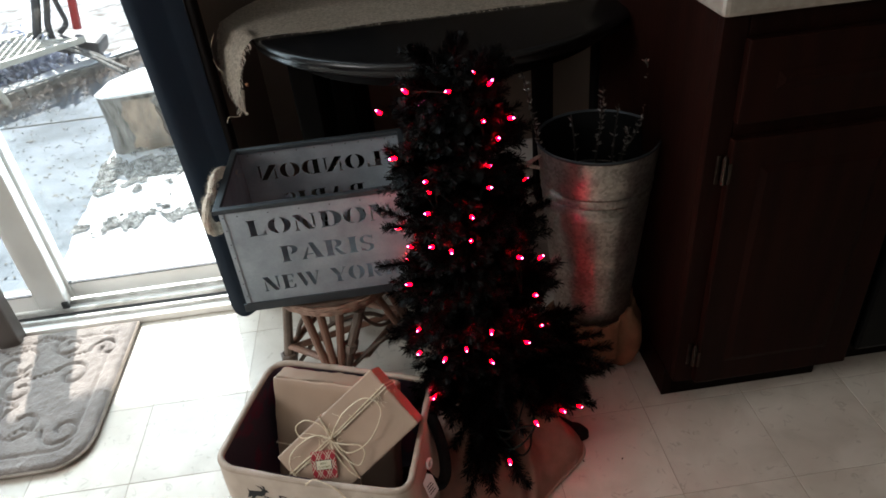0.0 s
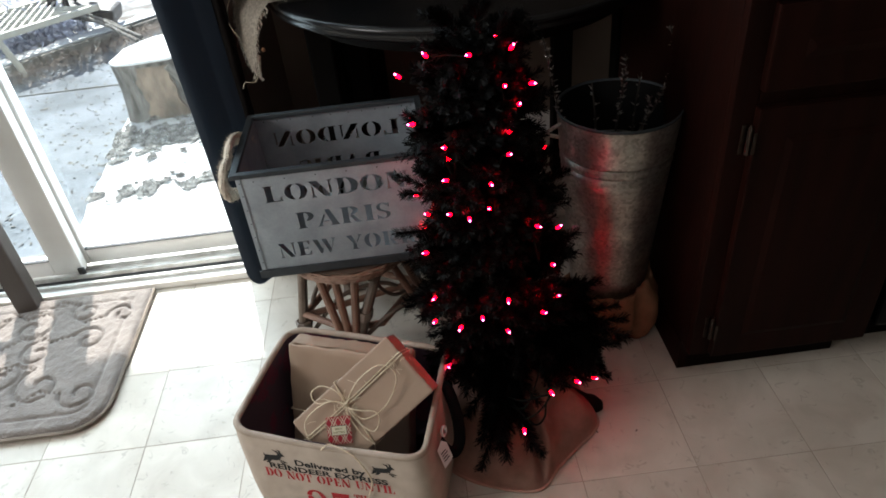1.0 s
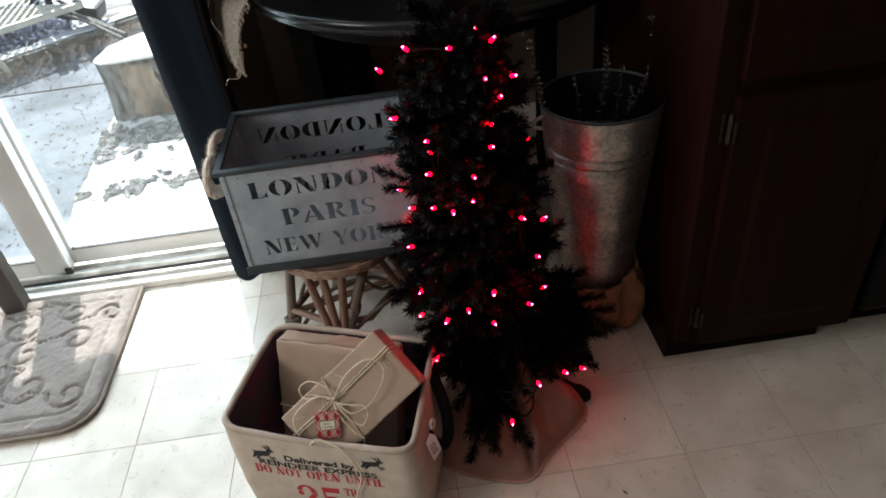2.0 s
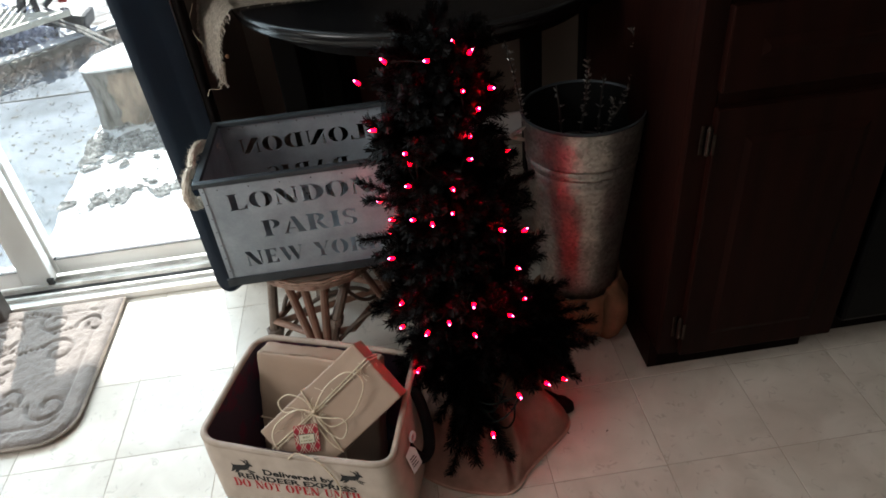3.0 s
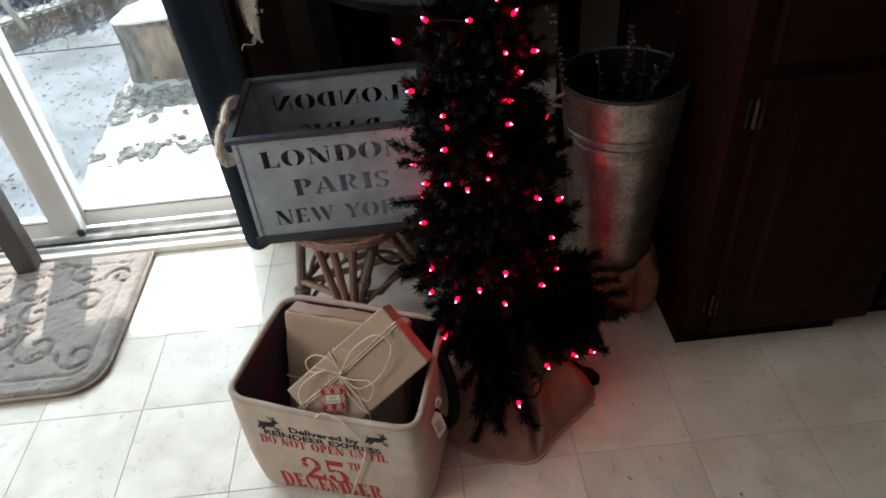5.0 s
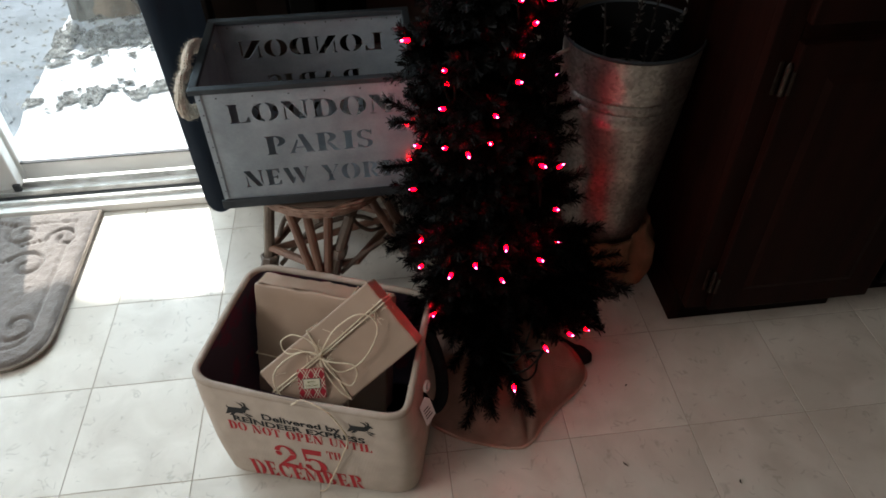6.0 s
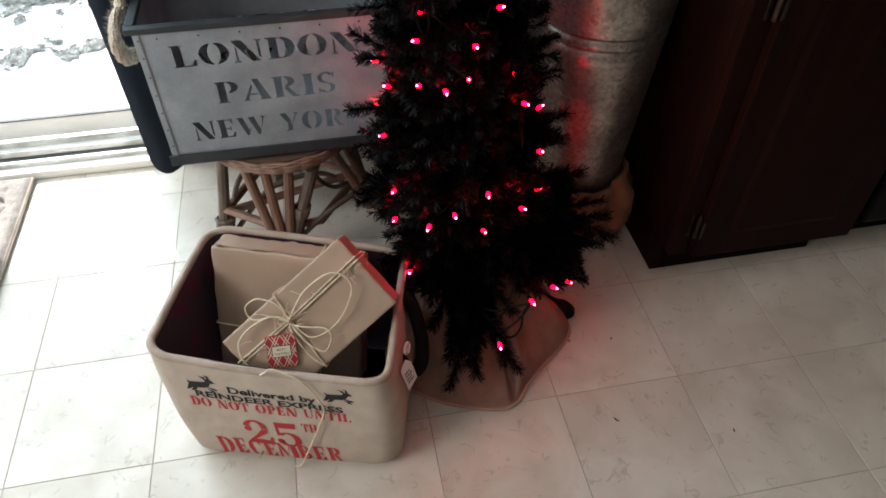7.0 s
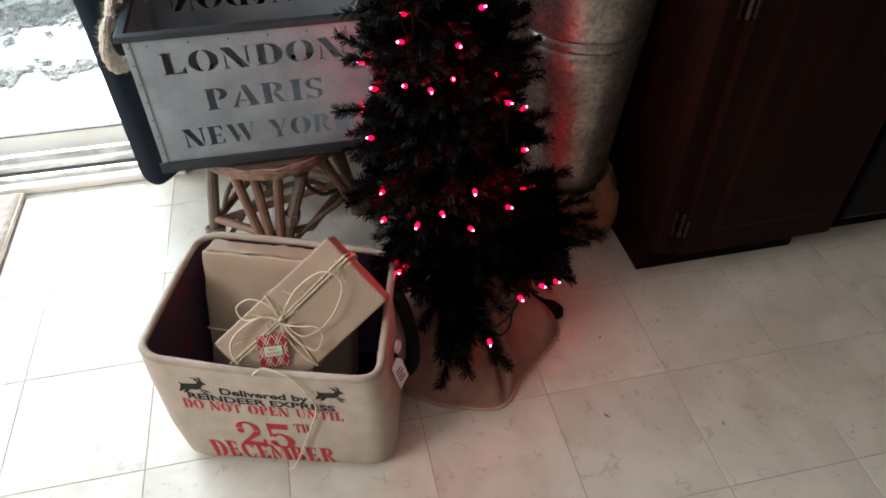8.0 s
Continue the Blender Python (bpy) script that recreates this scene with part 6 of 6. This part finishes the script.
glitter_twig([(0.0, 0.01, 0.02), (0.002, 0.018, 0.35), (0.012, 0.02, 0.46), (0.013, 0.02, 0.54)], 60)
glitter_twig([(0.0, 0.02, 0.02), (0.05, 0.03, 0.33), (0.095, 0.04, 0.42), (0.135, 0.04, 0.52), (0.178, 0.04, 0.61)], 70)
glitter_twig([(0.135 - 0.02, 0.04, 0.47), (0.118, 0.04, 0.53), (0.105, 0.04, 0.58)], 24)
glitter_twig([(-0.02, 0.0, 0.02), (-0.075, -0.005, 0.33), (-0.118, 0.0, 0.43), (-0.135, 0.0, 0.51), (-0.155, 0.0, 0.60)], 60)
glitter_twig([(0.02, 0.0, 0.02), (0.045, -0.01, 0.36), (0.056, -0.012, 0.43), (0.062, -0.01, 0.46)], 26)
glitter_twig([(0.03, 0.03, 0.02), (0.05, 0.05, 0.36), (0.062, 0.06, 0.48)], 14)
glitter_twig([(-0.02, 0.03, 0.02), (-0.03, 0.05, 0.36), (-0.04, 0.06, 0.47)], 10)

sack_ob = thing("sacking_bundle", 0.318, 1.345, 0.0, label="lumpy tan sacking bundle under the bucket", category="sack")
bm = bmesh.new()
seg, rings = 120, []
for j, (r0, z0) in enumerate(((0.070, 0.0), (0.094, 0.006), (0.107, 0.025), (0.113, 0.050), (0.112, 0.078), (0.106, 0.103), (0.099, 0.126), (0.097, 0.142), (0.0925, 0.146), (0.089, 0.138), (0.087, 0.124), (0.03, 0.1235))):
    ring = []
    for k in range(seg):
        a = k * math.tau / seg
        f = noise.noise((1.6 * math.cos(a) + 3, 1.6 * math.sin(a), z0 * 9)) * 0.020 + 0.004 * noise.noise((6 * math.cos(a), 6 * math.sin(a), z0 * 40)) + 0.0025 * math.sin(a * 11 + z0 * 45)
        f -= 0.030 * math.exp(-((a - 5.12 - 1.2 * (z0 - 0.07)) / 0.085) ** 2) - 0.014 * math.exp(-((a - 5.45) / 0.22) ** 2)
        top_wave = (0.022 * math.cos(a - 5.9) - 0.016 * math.exp(-((a - 5.05) / 0.22) ** 2) + 0.006 * math.sin(a * 5) + 0.004 * math.sin(a * 13)) if 5 <= j <= 9 else 0
        rr = r0 + (f * (1.0 if j < 6 else 0.35) if 0 < j < 9 else 0)
        ring.append(bm.verts.new((rr * math.cos(a), rr * math.sin(a), z0 + top_wave)))
    rings.append(ring)
for a, b in zip(rings, rings[1:]):
    for k in range(seg):
        bm.faces.new((a[k], a[(k + 1) % seg], b[(k + 1) % seg], b[k]))
bm.faces.new(rings[-1])
part("cloth", bm, M["sack"], sack_ob, smooth=True)
# ---- small black tree ----
AX, AY, TOPZ = 0.020, 1.185, 0.820
tree = thing("artificial_christmas_tree", AX, AY, 0.0, label="slim black artificial christmas tree with tinsel needles", category="christmas tree")
part("trunk", sweep([(0, 0, 0.0), (0, 0, TOPZ)], [0.012, 0.005], 10), M["stem"], tree)
for a in (20, 140, 260):
    part("stand_leg", sweep(bend([(0, 0, 0.05), (0.06 * math.cos(radians(a)), 0.06 * math.sin(radians(a)), 0.045), (0.12 * math.cos(radians(a)), 0.12 * math.sin(radians(a)), 0.006)], 4), 0.006, 7), M["stem"], tree)


part("stand_leg", sweep(bend([(0, 0, 0.06), (0.09, -0.05, 0.055), (0.165, -0.098, 0.038), (0.192, -0.115, 0.026)], 5), 0.008, 8), M["stem"], tree)
foot_bm = lathe([(0.001, 0.0), (0.016, 0.002), (0.020, 0.010), (0.019, 0.024), (0.012, 0.034), (0.001, 0.037)], 18)
bmesh.ops.transform(foot_bm, matrix=Matrix.Translation((0.186, -0.112, 0.004)) @ Matrix.Rotation(radians(-31), 4, "Z") @ Matrix.Diagonal((1.4, 0.85, 1, 1)), verts=foot_bm.verts)
part("rubber_foot", foot_bm, M["stem"], tree, "black rubber foot of the stand", smooth=True)


def reach(z):
    pts = ((0.10, 0.13), (0.18, 0.150), (0.27, 0.178), (0.40, 0.148), (0.55, 0.120), (0.70, 0.108), (0.78, 0.085), (0.84, 0.02))
    for (za, ra), (zb, rb) in zip(pts, pts[1:]):
        if z <= zb:
            return ra + (rb - ra) * max(0, (z - za)) / (zb - za)
    return 0.02


LAMPS = [(0.046, 1.164, 0.808), (0.073, 1.175, 0.784), (-0.066, 1.176, 0.787), (0.0, 1.137, 0.794), (-0.041, 1.177, 0.757), (-0.113, 1.179, 0.756), (0.048, 1.095, 0.755), (0.097, 1.129, 0.739)]
LAMPS += [(0.071, 1.101, 0.719), (-0.1, 1.176, 0.67), (0.052, 1.083, 0.682), (0.05, 1.086, 0.64), (-0.053, 1.107, 0.655), (-0.048, 1.129, 0.622), (-0.055, 1.119, 0.586), (0.017, 1.076, 0.594)]
LAMPS += [(-0.108, 1.151, 0.545), (0.014, 1.095, 0.534), (0.088, 1.123, 0.518), (-0.091, 1.167, 0.49), (-0.055, 1.101, 0.528), (-0.024, 1.066, 0.537), (0.098, 1.094, 0.485), (-0.104, 1.163, 0.406)]
LAMPS += [(0.119, 1.063, 0.419), (-0.098, 1.103, 0.342), (0.029, 1.011, 0.393), (0.132, 1.089, 0.322), (0.102, 1.066, 0.305), (-0.017, 1.025, 0.347), (-0.058, 1.017, 0.338), (0.027, 1.017, 0.315)]
LAMPS += [(-0.103, 1.068, 0.315), (0.153, 1.15, 0.136), (-0.086, 1.045, 0.218), (0.162, 1.025, 0.147), (0.211, 1.074, 0.097), (0.091, 0.941, 0.222), (0.034, 0.907, 0.168)]
# lamps on the far side of the tree
LAMPS += [(0.135, 1.22, 0.57), (0.160, 1.20, 0.40), (-0.05, 1.29, 0.60), (0.03, 1.30, 0.45), (-0.10, 1.28, 0.38)]
near_lamp = KDTree(len(LAMPS) * 3)
for k, p in enumerate(LAMPS):
    q = Vector(p) - Vector((AX, AY, 0))
    away = Vector((q.x, q.y, 0.4 * math.hypot(q.x, q.y))).normalized()
    for j in range(3):
        near_lamp.insert(q + away * 0.011 * j, k * 3 + j)
near_lamp.balance()


def needles(line, r, verts, faces, count, size):
    """Flat bristles round a stem, swept towards its tip and parted round the lamps."""
    n = len(line)
    for _ in range(count):
        t = r.random() ** 0.8
        f = t * (n - 1)
        i = min(int(f), n - 2)
        p = line[i].lerp(line[i + 1], f - i)
        d = (line[i + 1] - line[i]).normalized()
        o = d.orthogonal().normalized()
        o.rotate(Matrix.Rotation(r.uniform(0, math.tau), 3, d))
        s = size * r.uniform(0.85, 1.1) * (1 - 0.2 * t)
        v = (o * r.uniform(0.75, 0.95) + d * r.uniform(0.45, 0.8)).normalized() * s
        if near_lamp.find(p + v * 0.8)[2] < 0.0095:
            continue
        w = v.cross(d).normalized() * 0.0010
        k = len(verts)
        verts += [p - w * 0.7, p + w * 0.7, p + v + w * 0.75, p + v - w * 0.75]
        faces.append((k, k + 1, k + 2, k + 3))


def branch(root, tip, r, twigs=3, size=0.025, dense=1.0):
    sag = Vector((0, 0, -0.02 * (tip - root).length / 0.2))
    line = bend([root, root.lerp(tip, 0.5) + sag * 0.4, tip], 4)
    br = part("branch", sweep(line, [0.0022] * len(line), 4), M["stem"], tree)
    verts, faces = [], []
    length = (tip - root).length
    needles(line, r, verts, faces, int(1900 * length * dense), size)
    for k in range(twigs):
        t = r.uniform(0.30, 0.80)
        b = root.lerp(tip, t)
        side = (tip - root).normalized()
        side.rotate(Euler((r.uniform(-0.35, 0.35), r.uniform(-0.35, 0.35), r.choice((-1, 1)) * r.uniform(0.25, 0.6))))
        e = b + side * length * r.uniform(0.32, 0.55)
        needles([b, b.lerp(e, 0.5), e], r, verts, faces, int(1900 * length * 0.4 * dense), size * 0.9)
    raw("needles", verts, faces, M["needle"], br)


tr = random.Random(11)
for k in range(190):
    z = 0.235 + 0.565 * ((k + 0.5) / 190) ** 1.05
    a = k * 2.39996 + tr.uniform(-0.25, 0.25)
    rr = reach(z) * tr.uniform(0.78, 1.02)
    if a % math.tau < math.pi and rr > 0.15:
        rr *= 0.8
    rise = 0.05 * (z - 0.25) + tr.uniform(-0.02, 0.03)
    branch(Vector((0, 0, z)), Vector((rr * math.cos(a), rr * math.sin(a), z + rise - 0.010)), tr, 6, 0.021 if z < 0.4 else 0.019, 1.2)
# long boughs that stand out from the outline
for tip, z, tw in (((0.205, -0.095, 0.232), 0.245, 3), ((0.212, -0.110, 0.200), 0.235, 3), ((0.190, -0.130, 0.155), 0.225, 3), ((0.165, -0.140, 0.125), 0.205, 3), ((0.18, -0.10, 0.215), 0.24, 3), ((0.14, -0.12, 0.18), 0.23, 3),
                   ((0.17, -0.125, 0.175), 0.215, 3), ((0.16, -0.14, 0.15), 0.20, 3), ((0.185, -0.06, 0.23), 0.24, 2), ((0.12, -0.11, 0.20), 0.25, 3), ((-0.022, -0.285, 0.105), 0.23, 1), ((-0.010, -0.25, 0.145), 0.25, 2),
                   ((0.025, -0.280, 0.128), 0.24, 1), ((0.00, -0.20, 0.19), 0.27, 3), ((-0.02, -0.20, 0.155), 0.24, 3), ((0.015, -0.17, 0.165), 0.22, 3), ((-0.03, -0.235, 0.130), 0.23, 2), ((-0.01, -0.14, 0.185), 0.22, 3),
                   ((0.0, -0.16, 0.14), 0.19, 3), ((-0.03, -0.12, 0.15), 0.19, 3), ((0.03, -0.12, 0.14), 0.19, 3), ((0.06, -0.14, 0.195), 0.24, 3), ((-0.06, -0.13, 0.20), 0.24, 3), ((0.02, -0.08, 0.13), 0.18, 3),
                   ((-0.110, -0.175, 0.215), 0.27, 2), ((-0.115, -0.15, 0.185), 0.24, 3), ((-0.13, -0.13, 0.235), 0.28, 2), ((-0.10, -0.12, 0.20), 0.24, 3), ((0.145, -0.06, 0.40), 0.37, 2), ((0.155, -0.07, 0.30), 0.28, 2),
                   ((-0.14, -0.09, 0.34), 0.33, 2), ((-0.12, -0.02, 0.66), 0.62, 2), ((-0.10, 0.0, 0.75), 0.71, 2)):
    branch(Vector((0, 0, z)), Vector(tip), tr, tw + 2, 0.024, 2.1)
for tip, z in (((-0.172, -0.06, 0.485), 0.455), ((-0.148, -0.06, 0.565), 0.53)):
    branch(Vector((0, 0, z)), Vector(tip), tr, 1, 0.018, 1.7)
branch(Vector((0, 0, 0.75)), Vector((0, 0, TOPZ + 0.01)), tr, 0, 0.02)

# ---- string of red lights ----
lights = thing("string_lights", AX, AY, 0.0, label="string of glowing red mini lights on a dark cord", category="string lights")
glow = lathe([(0.0006, 0.0074), (0.0016, 0.0060), (0.0026, 0.0036), (0.0030, 0.0006), (0.0027, -0.0035), (0.0014, -0.0050)], 12)
glow_me = bpy.data.meshes.new("bulb")
glow.to_mesh(glow_me)
glow.free()
glow_me.materials.append(M["bulb"])
core = lathe([(0.0002, 0.0094), (0.0009, 0.0086), (0.0013, 0.0070), (0.0014, 0.0056), (0.0010, 0.0044)], 10)
core_me = bpy.data.meshes.new("filament")
core.to_mesh(core_me)
core.free()
core_me.materials.append(M["filament"])
sock = lathe([(0.0014, -0.0048), (0.0034, -0.0050), (0.0036, -0.0130), (0.0014, -0.0150)], 8)
sock_me = bpy.data.meshes.new("socket")
sock.to_mesh(sock_me)
sock.free()
sock_me.materials.append(M["cord"])
for p in LAMPS:
    q = Vector(p) - Vector((AX, AY, 0))
    out = Vector((q.x * 0.8 + tr.uniform(-0.05, 0.05), min(q.y, 0.0) - 0.03 + max(q.y, 0.0), 0.05 + tr.uniform(-0.05, 0.05)))
    b = new("bulb", glow_me)
    b.parent = lights
    b.matrix_basis = Matrix.Translation(q) @ out.to_track_quat("Z", "Y").to_matrix().to_4x4()
    for nm, me in (("filament", core_me), ("socket", sock_me)):
        so = new(nm, me)
        so.parent = b
order = sorted(LAMPS, key=lambda p: (round(p[2] / 0.09), p[0] * (1 if round(p[2] / 0.09) % 2 else -1)))
line = []
for p in order:
    q = Vector(p) - Vector((AX, AY, 0))
    line.append(Vector((q.x * 0.8, q.y * 0.8, q.z - 0.004)))
part("cord", sweep(bend(line, 5), 0.0016, 5), M["cord"], lights)
for pts in ([(0.072, -0.236, 0.208), (0.060, -0.241, 0.188), (0.040, -0.243, 0.165), (0.015, -0.236, 0.150), (-0.015, -0.215, 0.152)],
            [(0.072, -0.234, 0.208), (0.064, -0.232, 0.180), (0.060, -0.238, 0.150), (0.045, -0.243, 0.136), (0.028, -0.241, 0.150), (0.0, -0.205, 0.172)],
            [(0.066, -0.236, 0.207), (0.048, -0.228, 0.196), (0.020, -0.220, 0.182), (-0.015, -0.195, 0.178)]):
    part("loose_cord", sweep(bend(pts, 8), 0.0019, 6), M["cord"], lights, smooth=True)

# ---- felt skirt round the foot ----
skirt = thing("tree_skirt", 0.045, 1.05, 0.0, label="reddish brown sacking cloth draped round the tree foot", category="tree skirt")
OUT = [(-0.165, -0.070), (-0.115, -0.118), (-0.055, -0.146), (0.000, -0.160), (0.030, -0.150), (0.058, -0.118), (0.105, -0.078), (0.150, -0.042), (0.168, -0.012), (0.160, 0.03), (0.12, 0.14), (-0.02, 0.2), (-0.14, 0.12), (-0.18, 0.0)]
N = 168
loopy = []
for k in range(N):
    f = k / N * len(OUT)
    i = int(f)
    p0, p1, p2, p3 = (Vector(OUT[(i + d) % len(OUT)]) for d in (-1, 0, 1, 2))
    u = f - i
    loopy.append(0.5 * (2 * p1 + (p2 - p0) * u + (2 * p0 - 5 * p1 + 4 * p2 - p3) * u * u + (3 * p1 - p0 - 3 * p2 + p3) * u ** 3))
top_c = Vector((-0.02, 0.10))
bm = bmesh.new()
rings = []
CREASE = ((28, 0.020, 5), (49, -0.030, 4), (60, 0.018, 4), (70, -0.012, 4), (88, 0.024, 6), (110, -0.010, 6), (14, -0.012, 4), (150, 0.012, 8))
for j in range(25):
    t = j / 24
    ring = []
    for k, p in enumerate(loopy):
        q = p.lerp(top_c, t * 0.86)
        fold = sum(h * math.exp(-((k - at - 16 * (t - 0.3)) / w) ** 2) for at, h, w in CREASE) * math.sin(math.pi * min(1, t * 1.15)) ** 0.7
        bulge = 0.012 * math.sin(math.pi * min(1, t * 2.2)) if t < 0.455 else 0.0
        lump = 0.007 * noise.noise((q.x * 14, q.y * 14, 1)) + 0.003 * noise.noise((q.x * 40, q.y * 40, 5))
        z = 0.004 + 0.120 * (t ** 0.62) + fold + lump * min(1, t * 6)
        out_dir = (p - top_c).normalized()
        q = q + out_dir * bulge
        if j == 0:
            z = 0.0035
        ring.append(bm.verts.new((q.x, q.y, max(0.0035, z))))
    rings.append(ring)
for a, b2 in zip(rings, rings[1:]):
    for k in range(N):
        bm.faces.new((a[k], a[(k + 1) % N], b2[(k + 1) % N], b2[k]))
bmesh.ops.solidify(bm, geom=list(bm.faces), thickness=0.003)
part("cloth", bm, M["skirt"], skirt, smooth=True)
part("hem", sweep([(p.x * 1.004, p.y * 1.004, 0.0042) for p in loopy], 0.0028, 6, closed=True), M["skirt"], skirt, "rolled hem lying on the floor", smooth=True)

# ---- crumbs on the floor ----
for x, y, s in ((0.232, 0.835, 0.006), (0.421, 0.778, 0.004), (0.205, 1.01, 0.003), (0.285, 1.0, 0.003)):
    cr = thing("crumb", x, y, 0.0012, rnd.uniform(0, 180), label="tiny dark crumb lying on the vinyl floor", category="crumb")
    part("speck", sweep([(-s, 0, 0.0012), (0, 0.001, 0.0018), (s, 0, 0.0012)], [0.0006, 0.0014, 0.0005], 5), M["speck"], cr)

# ---- floor ----
floor = tagged(part("floor", block(JAMB_X + 0.022, WALL_Y + 0.06, -0.12, EAST, ALCOVE_Y, -0.0008, bm=block(WEST, SOUTH, -0.12, EAST, WALL_Y + 0.06, -0.0008)), M["grout"]), "cream marbled vinyl tile floor", "floor", kind="structure")
TILE = 0.2286
tb = block(-TILE / 2 + 0.0008, -TILE / 2 + 0.0008, -0.003, TILE / 2 - 0.0008, TILE / 2 - 0.0008, 0.0, 0.0005, segments=1)
tile_me = bpy.data.meshes.new("tile")
tb.to_mesh(tile_me)
tb.free()
tile_me.materials.append(M["tile"])
for i in range(-15, 10):
    for j in range(-15, 6):
        x, y = 0.375 + TILE * (i + 0.5), 0.9 + TILE * (j + 0.5)
        if WEST + TILE / 2 < x < EAST - TILE / 2 and SOUTH + TILE / 2 < y and (y < WALL_Y - 0.03 or x > JAMB_X + 0.2):
            if -2.0 < x < 2.3 and -0.6 < y:
                tl = new("tile", tile_me)
                tl.parent = floor
                tl.matrix_basis = pose(x, y, 0.0, 0, 0, 90 * ((i * 7 + j * 3) % 4))
margin = block(WEST, SOUTH, -0.0007, EAST, -0.70, 0.0)
block(WEST, -0.70, -0.0007, -1.911, WALL_Y - 0.06, 0.0, bm=margin)
block(2.204, -0.70, -0.0007, EAST, WALL_Y - 0.06, 0.0, bm=margin)
tagged(part("floor_margin", margin, M["tile"]), "cream marbled vinyl floor round the tiled middle", "floor", kind="structure")
